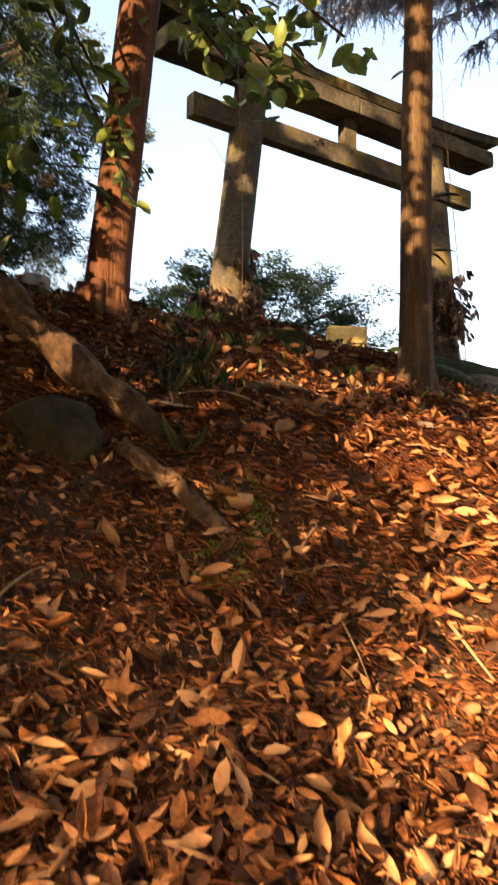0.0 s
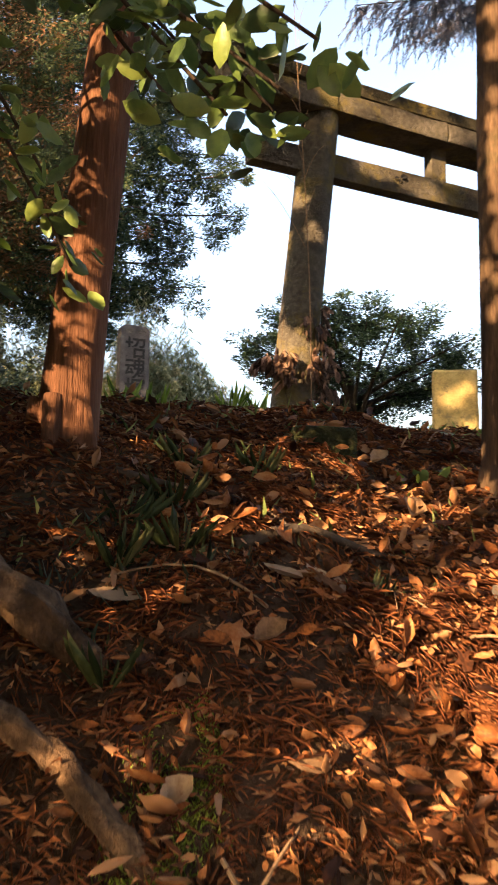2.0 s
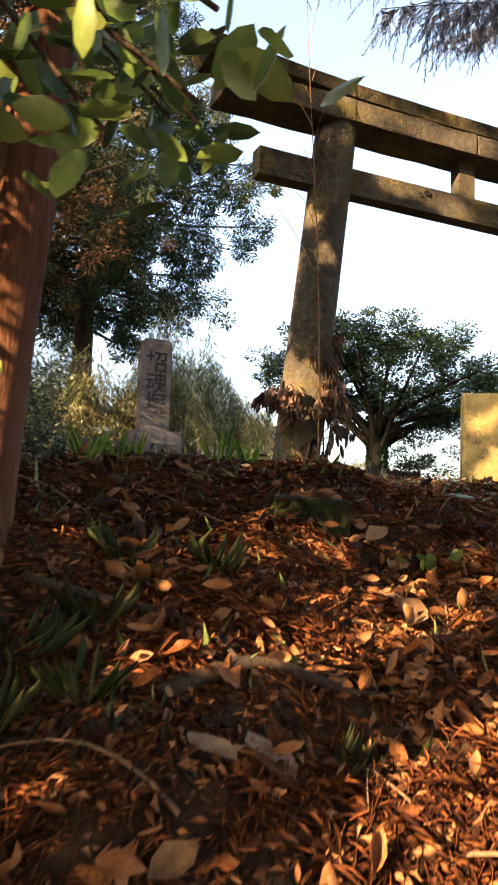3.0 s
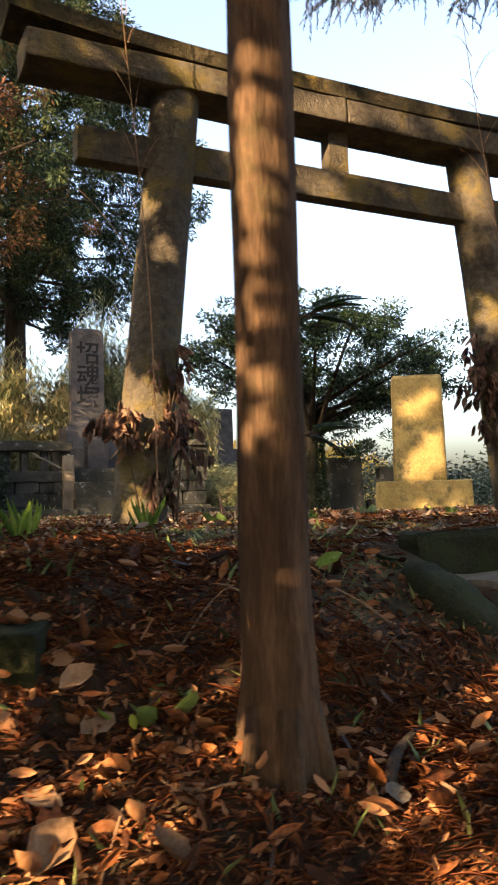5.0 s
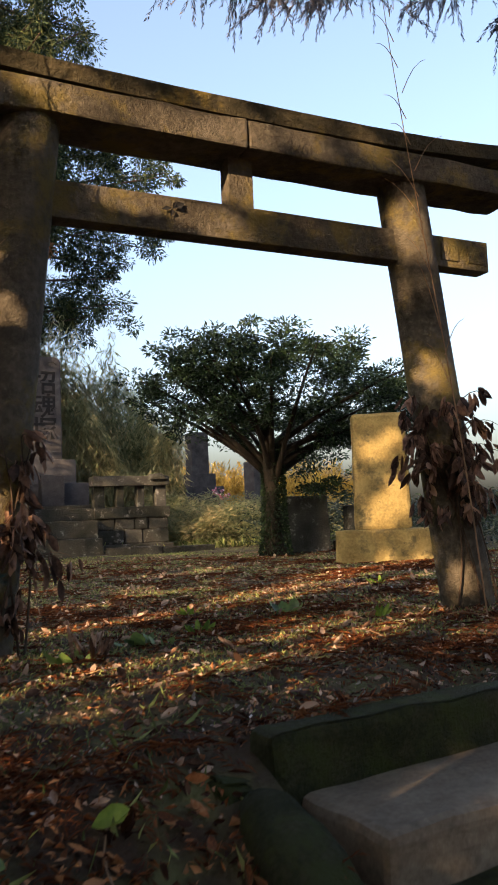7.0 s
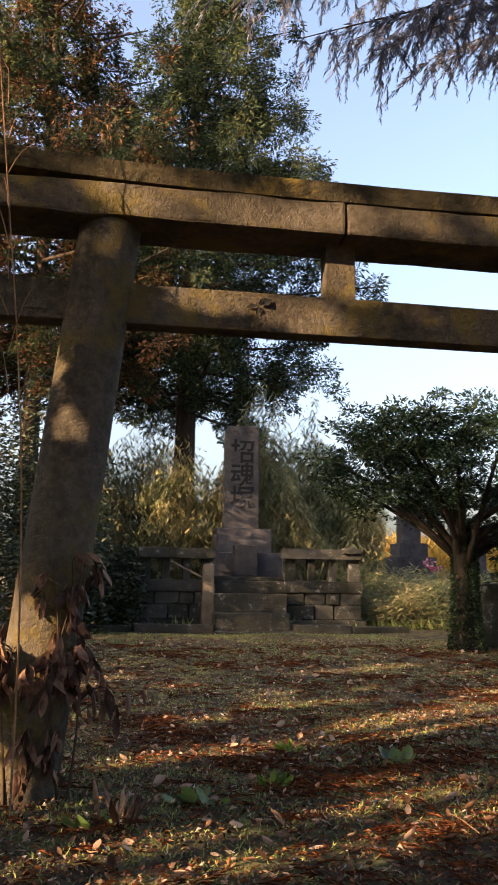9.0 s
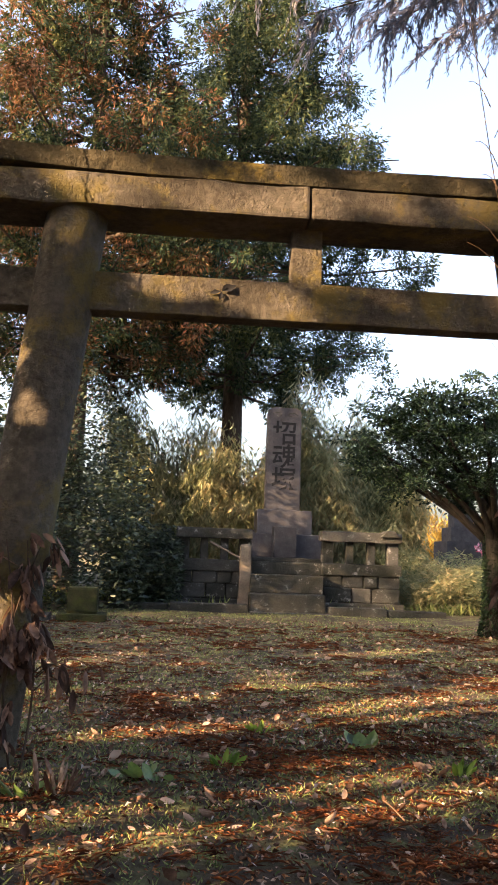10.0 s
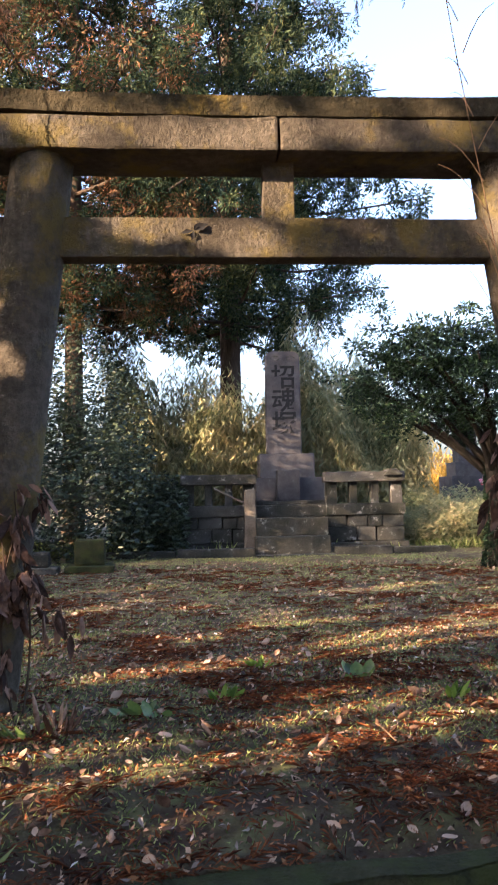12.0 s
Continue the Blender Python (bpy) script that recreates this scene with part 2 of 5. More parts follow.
LEAF4 = (np.array([(0, 0, 0), (0.5, 0.45, 0.10), (0.5, -0.45, 0.10), (1, 0, -0.06)]), [(0, 2, 3), (0, 3, 1)])
LEAF8 = (np.array([(0, 0, 0.03), (0.16, 0.30, 0.10), (0.16, 0, 0.0), (0.16, -0.30, 0.07), (0.45, 0.5, 0.15), (0.45, 0, 0.01), (0.45, -0.5, 0.09), (0.78, 0.36, 0.15), (0.78, 0, 0.05), (0.78, -0.36, 0.12), (1, 0, 0.16)]),
         [(0, 2, 1), (0, 3, 2), (1, 2, 5, 4), (2, 3, 6, 5), (4, 5, 8, 7), (5, 6, 9, 8), (7, 8, 10), (8, 9, 10)])
PALM = (np.array([(0, 0, 0.0), (0.18, 0.42, 0.10), (0.42, 0.22, 0.04), (0.62, 0.62, 0.2), (0.68, 0.16, 0.05), (1, 0, 0.14), (0.68, -0.16, 0.03), (0.62, -0.6, 0.16), (0.42, -0.22, 0.03), (0.2, -0.4, 0.12), (0.4, 0, -0.02)]),
        [(0, 10, 1), (1, 10, 2), (2, 10, 4), (2, 4, 3), (4, 10, 6), (4, 6, 5), (6, 10, 8), (6, 8, 7), (8, 10, 9), (9, 10, 0)])


def blades(name, pos, way, up, length, width, template=LEAF4, curl=None):
    """One mesh of many leaves, given as arrays."""
    pts, faces = template
    way = unit(way)
    side = unit(np.cross(up, way))
    nor = np.cross(way, side)
    n, k = len(pos), len(pts)
    lift = pts[None, :, 2] * (1 if curl is None else curl[:, None])
    v = (pos[:, None] + way[:, None] * (pts[None, :, 0] * length[:, None])[..., None]
         + side[:, None] * (pts[None, :, 1] * width[:, None])[..., None] + nor[:, None] * (lift * length[:, None])[..., None])
    me = bpy.data.meshes.new(name)
    loops = np.concatenate([np.array(f) for f in faces])
    sizes = np.array([len(f) for f in faces])
    me.vertices.add(n * k)
    me.vertices.foreach_set("co", v.astype(np.float32).ravel())
    idx = (np.arange(n)[:, None] * k + loops[None]).ravel()
    me.loops.add(len(idx))
    me.loops.foreach_set("vertex_index", idx.astype(np.int32))
    tot = np.tile(sizes, n)
    me.polygons.add(len(tot))
    me.polygons.foreach_set("loop_start", np.r_[0, np.cumsum(tot)[:-1]].astype(np.int32))
    me.update(calc_edges=True)
    return me


def ball(n, spread=1.0):
    p = unit(rng.normal(size=(n, 3)))
    return p * (rng.random((n, 1)) ** 0.45) * spread


def clumps(centres, radii, per, flat=0.7):
    """Points in clumps round centres, and their ways outward."""
    c = np.repeat(np.asarray(centres, float), per, 0)
    r = np.repeat(np.asarray(radii, float), per)[:, None]
    d = ball(len(c)) * np.array([1, 1, flat])
    return c + d * r, unit(d + rng.normal(size=d.shape) * 0.35)


# ---- the ground ----
PROFILE_Y = np.array([-400, -14, -9, -6.2, -5, -4.25, -4.0, -3.6, -3.2, -3.06, -2.5, -2.0, -1.2, 400])
PROFILE_Z = np.array([-9, -5.5, -4.0, -2.6, -1.88, -1.40, -1.25, -0.93, -0.66, -0.59, -0.29, -0.11, 0.0, 0.0])


def ground_z(x, y):
    x, y = np.asarray(x, float), np.asarray(y, float)
    z = np.interp(y, PROFILE_Y, PROFILE_Z)
    z = z + np.clip((-3.0 - y) / 1.0, 0, 1) * 0.13 * np.clip(x + 3.3, -3, 3.0)
    z = z + np.clip((-1.0 - y) / 1.0, 0, 1) * (0.035 * np.sin(x * 3.1 + y * 2.0) + 0.025 * np.sin(x * 6.7 - y * 5.1 + 1) + 0.02 * np.sin(x * 1.3 + y * 9))
    z = z - 0.11 * np.exp(-(((y + 3.40 - 0.06 * np.sin(x * 3)) / 0.11) ** 2)) * np.exp(-(((x + 3.05) / 0.42) ** 4))
    z = z + 0.012 * np.sin(x * 2.3 + 1) * np.sin(y * 2.9) + 0.03 * np.clip((y - 5) / 4.0, 0, 1)
    z = z - 0.105 * np.exp(-((x + 1.65) / 0.80) ** 2 - ((y + 2.72) / 0.45) ** 2) + 0.085 * np.exp(-((x + 3.6) / 0.75) ** 2 - ((y + 3.85) / 0.40) ** 2)
    z = z - 0.13 * np.exp(-((x + 1.02) / 0.28) ** 2 - ((y + 2.72) / 0.50) ** 2)
    u, v = (x + 0.93) * 0.9945 + (y + 1.93) * 0.1045, -(x + 0.93) * 0.1045 + (y + 1.93) * 0.9945
    stairs = np.clip((u - 0.12) / 0.1, 0, 1) * np.clip((2.0 - u) / 0.1, 0, 1) * np.clip((0.17 - v) / 0.04, 0, 1) * np.clip((v + 4.6) / 0.5, 0, 1)
    return z - 0.45 * stairs


def grid_axis(lo, a, b, hi, fine):
    mid = np.arange(a, b + 1e-6, fine)
    left = a - np.cumsum(fine * 1.22 ** np.arange(1, 42))
    right = b + np.cumsum(fine * 1.22 ** np.arange(1, 42))
    return np.r_[np.clip(left, lo, a)[::-1], mid, np.clip(right, b, hi)]


def build_ground():
    xs = np.unique(grid_axis(-600, -6.5, 3, 600, 0.07))
    ys = np.unique(grid_axis(-600, -7, 3, 600, 0.07))
    gx, gy = np.meshgrid(xs, ys)
    gz = ground_z(gx, gy)
    v = np.stack([gx, gy, gz], -1).reshape(-1, 3)
    nx, ny = len(xs), len(ys)
    i = (np.arange(ny - 1)[:, None] * nx + np.arange(nx - 1)[None]).ravel()
    f = np.stack([i, i + 1, i + nx + 1, i + nx], -1)
    me = bpy.data.meshes.new("ground")
    me.from_pydata(v.tolist(), [], f.tolist())
    m = M_SOIL
    nt = m.node_tree
    n, l = nt.nodes, nt.links
    # the level top carries moss and short turf
    geo, sep = n.new("ShaderNodeNewGeometry"), n.new("ShaderNodeSeparateXYZ")
    l.new(geo.outputs["Position"], sep.inputs[0])
    wob = n.new("ShaderNodeTexNoise")
    wob.inputs["Scale"].default_value, wob.inputs["Detail"].default_value = 2.2, 9
    l.new(geo.outputs["Position"], wob.inputs["Vector"])
    s = n.new("ShaderNodeMath")
    s.operation = "MULTIPLY_ADD"
    l.new(wob.outputs["Fac"], s.inputs[0])
    s.inputs[1].default_value = 4.5
    l.new(sep.outputs["Y"], s.inputs[2])
    r = n.new("ShaderNodeMapRange")
    l.new(s.outputs[0], r.inputs["Value"])
    r.inputs["From Min"].default_value, r.inputs["From Max"].default_value = -0.9, 1.2
    gr = n.new("ShaderNodeValToRGB")
    for k, (p, c) in enumerate(((0.40, (0.060, 0.043, 0.033)), (0.53, (0.082, 0.072, 0.040)), (0.68, (0.17, 0.18, 0.075)))):
        e = gr.color_ramp.elements[k] if k < 2 else gr.color_ramp.elements.new(p)
        e.position, e.color = p, (*c, 1)
    w2 = n.new("ShaderNodeTexNoise")
    w2.inputs["Scale"].default_value, w2.inputs["Detail"].default_value = 6, 10
    l.new(geo.outputs["Position"], w2.inputs["Vector"])
    l.new(w2.outputs["Fac"], gr.inputs[0])
    b = n["Principled BSDF"]
    old = b.inputs["Base Color"].links[0].from_socket
    mix = n.new("ShaderNodeMixRGB")
    l.new(r.outputs[0], mix.inputs[0])
    l.new(old, mix.inputs[1])
    l.new(gr.outputs[0], mix.inputs[2])
    l.new(mix.outputs[0], b.inputs["Base Color"])
    g = obj("ground", me, m, smooth=True)
    return tagged(g, "dark soil slope rising to a mossy level top", "ground", kind="structure")


build_ground()


def on_ground(x, y, lift=0.0):
    return np.stack([x, y, ground_z(x, y) + lift], -1)


# ---- the stone torii ----
def build_torii():
    t = thing("torii_gate", 0.07, 0.05, 0.0, "weathered stone shrine gate with lichened beams", "torii")
    for s in (-1, 1):
        n = 15
        top, foot = (-1.20, -1.525) if s < 0 else (1.21, 1.585)
        pts = [(foot + (top - foot) * k / (n - 1), 0, -0.25 + 3.02 * k / (n - 1)) for k in range(n)]
        rad = [0.170 - 0.013 * k / (n - 1) for k in range(n)]
        part("pillar", tube(pts, rad, 40, 0.02, s), M_STONE, t, smooth=True)
    part("tie_beam", block(3.745, 0.13, 0.21, 0.014, 0.015, 2.250, 0.008, 0.004, 6), M_STONE, t)
    part("strut", block(0.163, 0.11, 0.31, 0.012, 0.01, 2.455, 0.006), M_STONE, t)
    for s, length in ((-1, 2.19), (1, 2.10)):
        x0 = 0.005
        part("lintel", block(length - 0.004, 0.35, 0.175, x0 + s * length / 2, -0.01, 2.757, 0.016, 0.011, 12, 1.0, s), M_STONE, t)
    # the cap rises a little towards its ends
    bm = bmesh.new()
    n = 33
    rows = []
    for k in range(n):
        u = -1 + 2 * k / (n - 1)
        x = u * 2.23 - 0.045
        rise = 0.10 * abs(u) ** 3
        rows.append([bm.verts.new((x + (0.05 * u if j > 1 else 0), yy, zz + rise + 0.003 * noise.noise(Vector((x * 4, yy * 9, zz * 7)))))
                     for j, (yy, zz) in enumerate(((-0.19, 2.934), (0.19, 2.934), (0.205, 3.03), (0.03, 3.055), (-0.205, 3.03)))])
    for a, b in zip(rows, rows[1:]):
        for j in range(5):
            bm.faces.new((a[j], a[(j + 1) % 5], b[(j + 1) % 5], b[j]))
    bm.faces.new(rows[0]), bm.faces.new(rows[-1])
    bmesh.ops.recalc_face_normals(bm, faces=bm.faces[:])
    part("cap_beam", bm, M_CAP, t, "darker mossy cap stone")
    # the peg plates at the ends of the tie beam
    for s in (-1, 1):
        for dx in (0.12, 0.34):
            part("joint_plate", block(0.14, 0.016, 0.12, s * (1.89 - dx), -0.05, 2.295, 0.004), M_STONE, t)


build_torii()


# ---- sun patches wanted: crowns get gaps cut towards the low sun; place and width ----
LIT = [(-2.055, -2.903, z, r + 0.002) for z, r in ((1.125, 0.055), (1.01, 0.062), (0.90, 0.062), (0.84, 0.05), (0.74, 0.045), (0.65, 0.036), (0.57, 0.038), (0.415, 0.042), (0.31, 0.042), (1.24, 0.05), (1.45, 0.055), (1.62, 0.05))]
LIT += [(-3.88, -2.8, -0.18, 0.06), (-3.88, -2.8, 0.05, 0.03), (-3.85, -2.8, 0.30, 0.02), (-3.85, -2.8, 0.55, 0.02), (-3.8, -2.8, 0.85, 0.03), (-4.24, -3.42, -0.66, 0.09), (-4.06, -3.82, -1.07, 0.05),
        (-2.85, -3.75, -0.92, 0.26), (-2.62, -3.60, -0.82, 0.24), (-3.05, -4.05, -1.10, 0.16), (-2.45, -4.25, -1.3, 0.22), (-3.45, -3.22, -0.64, 0.05), (-3.30, -3.22, -0.62, 0.07), (-3.10, -3.2, -0.6, 0.08), (-2.90, -3.1, -0.57, 0.09),
        (-2.75, -2.85, -0.48, 0.08), (-3.0, -3.12, -0.6, 0.05), (-2.58, -2.55, -0.40, 0.06), (-2.47, -2.79, -0.47, 0.06), (-2.9, -2.65, -0.40, 0.05), (-2.67, -2.50, -0.30, 0.04), (-1.58, -2.92, -0.54, 0.08), (-1.8, -3.3, -0.72, 0.10), (-1.35, -2.45, -0.36, 0.04),
        (-2.85, -2.95, -0.52, 0.05), (-2.65, -3.05, -0.56, 0.05), (-3.5, -3.85, -1.12, 0.04), (-3.35, -4.05, -1.20, 0.06), (-3.65, -4.0, -1.22, 0.05), (-4.2, -4.9, -1.9, 0.12), (-3.7, -4.6, -1.6, 0.16), (-2.35, -2.95, -0.58, 0.08),
        (-3.3, -5.0, -1.75, 0.42), (-3.9, -5.2, -1.95, 0.42), (-2.8, -4.5, -1.4, 0.42), (-3.2, -4.4, -1.4, 0.25), (-3.5, -3.9, -1.10, 0.07),
        (-1.485, -0.14, 0.12, 0.085), (-1.46, -0.14, 0.77, 0.075), (-1.47, -0.14, 0.60, 0.05), (-1.30, -0.14, 1.73, 0.05), (1.21, -0.1, 2.44, 0.09), (1.235, -0.1, 1.53, 0.06), (1.40, -0.1, 0.24, 0.07),
        (-0.57, 0.0, 2.40, 0.04), (-0.36, 0.0, 2.38, 0.03), (-0.04, 0.0, 2.32, 0.02), (0.08, 0.0, 2.57, 0.02), (-0.48, -0.15, 2.83, 0.03), (-0.22, -0.15, 2.80, 0.03), (0.70, -0.15, 2.99, 0.05), (-1.10, -0.15, 2.89, 0.02), (-0.98, -0.15, 2.81, 0.03), (-0.30, -2.0, -0.2, 0.05)]
# long streaks over the turf: ends and width
for x0, y0, x1, y1, w in ((0.85, 1.75, 2.6, 2.85, 0.10), (1.2, 1.45, 2.9, 2.2, 0.06), (-0.66, 0.85, -0.25, 0.95, 0.07), (0.25, 0.65, 1.05, 1.38, 0.07), (0.2, -0.26, 0.50, -0.15, 0.06), (0.38, -0.5, 0.75, -0.3, 0.05), (-1.1, -0.75, -0.70, -0.6, 0.06), (-0.62, -0.93, -0.45, -0.85, 0.05), (-1.7, 5.35, -1.0, 5.6, 0.06), (1.3, 4.9, 2.3, 5.4, 0.05), (0.3, 2.55, 0.8, 2.7, 0.04), (2.6, 3.3, 4.2, 4.0, 0.10)):
    n_step = max(2, int(math.hypot(x1 - x0, y1 - y0) / 0.14))
    LIT += [(x0 + (x1 - x0) * k / n_step, y0 + (y1 - y0) * k / n_step, -0.01, w + 0.04) for k in range(n_step + 1)]
gaps = np.random.default_rng(3)
LIT = [np.array(LIT)]
for n_gap, lo, hi, r0, r1 in ((55, (-2.5, -1.4, 0), (4.5, 5.5, 0.0), 0.01, 0.06), (26, (-1.4, -1.7, 0), (2.0, 0.3, 0.0), 0.01, 0.05), (8, (3.75, 4.40, 0.40), (4.5, 4.6, 1.90), 0.05, 0.12), (4, (-1.2, -0.15, 2.78), (1.6, -0.15, 3.0), 0.0, 0.03), (2, (-0.7, 0.0, 2.3), (0.1, 0.0, 2.44), 0.0, 0.03), (8, (-4.2, -4.0, -1.0), (-2.4, -2.6, -0.3), 0.01, 0.04), (11, (-5.0, -3.3, 0.2), (-4.2, -2.4, 2.2), 0.02, 0.06), (9, (-4.0, -4.1, 0.1), (-3.5, -3.2, 0.7), 0.03, 0.08), (7, (-2.5, 13.9, 1.0), (4.0, 14.0, 3.0), 0.0, 0.06)):
    LIT.append(np.concatenate([gaps.uniform(lo, hi, (n_gap, 3)), gaps.uniform(r0, r1, (n_gap, 1))], 1))
LIT = np.concatenate(LIT)


def in_shade(p, size):
    """Which leaves at p leave the gaps open."""
    to_sun = -np.array(sun_way)
    keep = np.ones(len(p), bool)
    for x, y, z, r in LIT:
        q = p - np.array([x, y, z])
        along = q @ to_sun
        keep &= (np.linalg.norm(q - along[:, None] * to_sun, axis=1) > r + size) | (along < 0.15)
    return keep


# ---- the great memorial ----
def build_memorial():
    t = thing("memorial_stone", 0, 0, 0, "tall grey granite memorial slab on a stepped plinth", "monument")
    for nm, x0, x1, y0, y1, z0, z1 in (("apron", 0.72, 2.18, 10.42, 10.72, -0.12, 0.055), ("step", 0.74, 2.13, 10.70, 13.6, -0.12, 0.374), ("step", 0.77, 2.145, 11.10, 13.6, 0.374, 0.715), ("step", 0.80, 2.19, 11.50, 13.6, 0.715, 0.958), ("landing", 0.85, 2.26, 12.0, 13.6, 0.958, 1.035),
                                       ("lower_plinth", 0.89, 1.63, 12.6, 13.9, 1.035, 1.525), ("lower_plinth", 1.635, 2.37, 12.6, 13.9, 1.035, 1.53), ("upper_plinth", 1.02, 2.20, 13.0, 13.85, 1.53, 2.055)):
        part(nm, block(x1 - x0, y1 - y0, z1 - z0, (x0 + x1) / 2, (y0 + y1) / 2, z0, 0.02, 0.010, 5, 1, x0 + z0), M_GREY if "plinth" in nm else M_DARKSTONE, t)
    part("offering_stone", block(0.47, 0.34, 0.64, 1.54, 12.42, 1.035, 0.02, 0.004), M_GREY, t)
    bm = bmesh.new()
    n, w, h, c = 9, 0.388, 2.29, 0.17
    outline = [(-w, 0), (w, 0)]
    outline += [(w - 0.012 - c + c * math.cos(a), h - c * 0.8 + c * 0.8 * math.sin(a)) for a in (math.pi / 2 * k / n for k in range(n + 1))]
    outline += [(-w + 0.012 + c - c * math.cos(a), h - c * 0.8 + c * 0.8 * math.sin(a)) for a in (math.pi / 2 * (n - k) / n for k in range(n + 1))]
    f = bm.faces.new([bm.verts.new((x, 0, z)) for x, z in outline])
    up = bmesh.ops.extrude_face_region(bm, geom=[f])
    bmesh.ops.translate(bm, verts=[v for v in up["geom"] if isinstance(v, bmesh.types.BMVert)], vec=(0, 0.3, 0))
    bmesh.ops.recalc_face_normals(bm, faces=bm.faces[:])
    bmesh.ops.bevel(bm, geom=[e for e in bm.edges if e.calc_face_angle(0) > 1.2], offset=0.018, segments=2, affect="EDGES")
    bmesh.ops.translate(bm, verts=bm.verts[:], vec=(1.59, 13.3, 2.055))
    part("slab", bm, M_GREY, t)
    for k, ch in enumerate("招魂塚"):
        cu = bpy.data.curves.new("inscription", "FONT")
        cu.body, cu.size, cu.extrude, cu.align_x, cu.offset = ch, 0.56, 0.006, "CENTER", 0.009
        cu.materials.append(M_INK)
        o = new("inscription", cu)
        o.parent = t
        o.matrix_basis = pose(1.60, 13.294, 3.56 - k * 0.515, 90, 0, 0)
    for q, side in ((0.0, -1), (0.0, 1)):
        curl = [(1.59 + side * (0.15 + (0.125 - 0.0075 * k) * math.cos(k * 0.42 + q)), 13.294, 4.17 + (0.075 - 0.0045 * k) * math.sin(k * 0.42 + q)) for k in range(15)]
        part("carved_scroll", tube(curl, [0.009] * 15, 6), M_DARKSTONE, t)


build_memorial()


def build_fence(x0, x1, y, top, capped, label):
    t = thing("stone_fence", 0, 0, 0, label, "stone fence", "fences beside the memorial")
    cx, w = (x0 + x1) / 2, x1 - x0
    part("base", block(w + 0.16, 0.80, 0.34, cx, y + 0.1, -0.12, 0.02, 0.02, 6, 0.98, 3), M_DARKSTONE, t)
    g = np.random.default_rng(int(100 + x0 * 10))
    for row, (z0, z1, n) in enumerate(((0.22, 0.50, 3), (0.505, 0.735, 4))):
        cut = np.r_[0, np.sort((np.arange(1, n) + g.uniform(-0.2, 0.2, n - 1)) / n), 1] * w + x0
        for k in range(n):
            part("wall_stone", block(cut[k + 1] - cut[k] - 0.012, 0.5 - 0.05 * row, z1 - z0, (cut[k] + cut[k + 1]) / 2, y + 0.03 + g.uniform(-0.012, 0.012), z0, 0.025, 0.018, 4, 0.98, k + row * 5), M_DARKSTONE, t)
    part("sill", block(w + 0.05, 0.44, 0.225, cx, y, 0.737, 0.015, 0.010, 6), M_DARKSTONE, t)
    n = 4
    for k in range(n):
        x = x0 + 0.11 + (w - 0.22) * k / (n - 1)
        part("post", block(0.22 if k in (0, n - 1) else 0.15, 0.2, top - 0.21 - 0.958, x, y + 0.02, 0.96, 0.015, 0.006, 2), M_DARKSTONE, t)
    part("rail", block(w + 0.08, 0.36, 0.20, cx, y, top - 0.212, 0.02, 0.012, 6), M_DARKSTONE, t)
    if capped:
        part("gable_end", block(0.40, 0.46, 0.13, x1 - 0.20, y - 0.02, top - 0.10, 0.02, 0, 0, top=0.35), M_DARKSTONE, t)
    return t


build_fence(-0.62, 0.79, 11.75, 1.58, False, "low dark stone fence beside the slab with broken rails")
build_fence(2.20, 3.72, 11.65, 1.60, True, "dark mossy stone fence with a gabled rail end")
loose = thing("fallen_rail", -0.02, 11.45, 0.96, "thin pale rail slipped down inside the fence", "rail")
part("bar", tube([(0, 0, 0.34), (0.62, 0, 0.03)], [0.02, 0.02], 8), M_TREAD, loose)
pale = thing("pale_post", 0.67, 11.30, 0.0, "short pale broken stone post beside the steps", "stone post")
part("post", block(0.23, 0.20, 1.36, 0, 0, -0.1, 0.03, 0.02, 4, 0.9), M_TREAD, pale)

for x0, x1, z, yy in ((-2.1, -0.74, 0.15, 10.75), (-0.72, 0.70, 0.18, 10.70), (2.17, 3.25, 0.18, 10.66), (3.26, 4.35, 0.15, 10.66)):
    k = thing("kerb_stone", (x0 + x1) / 2, yy, -0.15, "long low mossy kerb stone before the memorial", "kerb", "memorial kerb")
    part("stone", block(x1 - x0 - 0.02, 0.24, z + 0.15, 0, 0, 0, 0.02, 0.012, 5, 1, x0), M_DARKSTONE, k)


# ---- lichen-yellow stone beyond the gate ----
def build_gold():
    t = thing("memorial_stone", 4.21, 4.61, 0, "upright stone tablet yellow with lichen in sunlight", "monument", rz=-30)
    part("base", block(1.33, 0.55, 0.52, 0.03, 0, -0.10, 0.03, 0.012, 5, 0.98), M_GOLD, t)
    part("slab", block(0.735, 0.22, 1.53, 0.0, 0.0, 0.415, 0.05, 0.012, 7, 0.96, 2), M_GOLD, t)


build_gold()


def grave(x, y, w, d, h, label, material, rz=0.0, base=True, group=""):
    z = float(ground_z(x, y)) - 0.05
    t = thing("gravestone", x, y, z, label, "gravestone", group, rz)
    b = 0.0
    if base:
        part("base", block(w * 1.55, d * 1.5, 0.22 if h > 0.5 else 0.16, 0, 0, 0, 0.02, 0.01, 3), material, t)
        b = 0.22 if h > 0.5 else 0.16
    part("slab", block(w, d, h, 0, 0, b - 0.002, 0.04, 0.01, 4, 0.94), material, t)
    return t


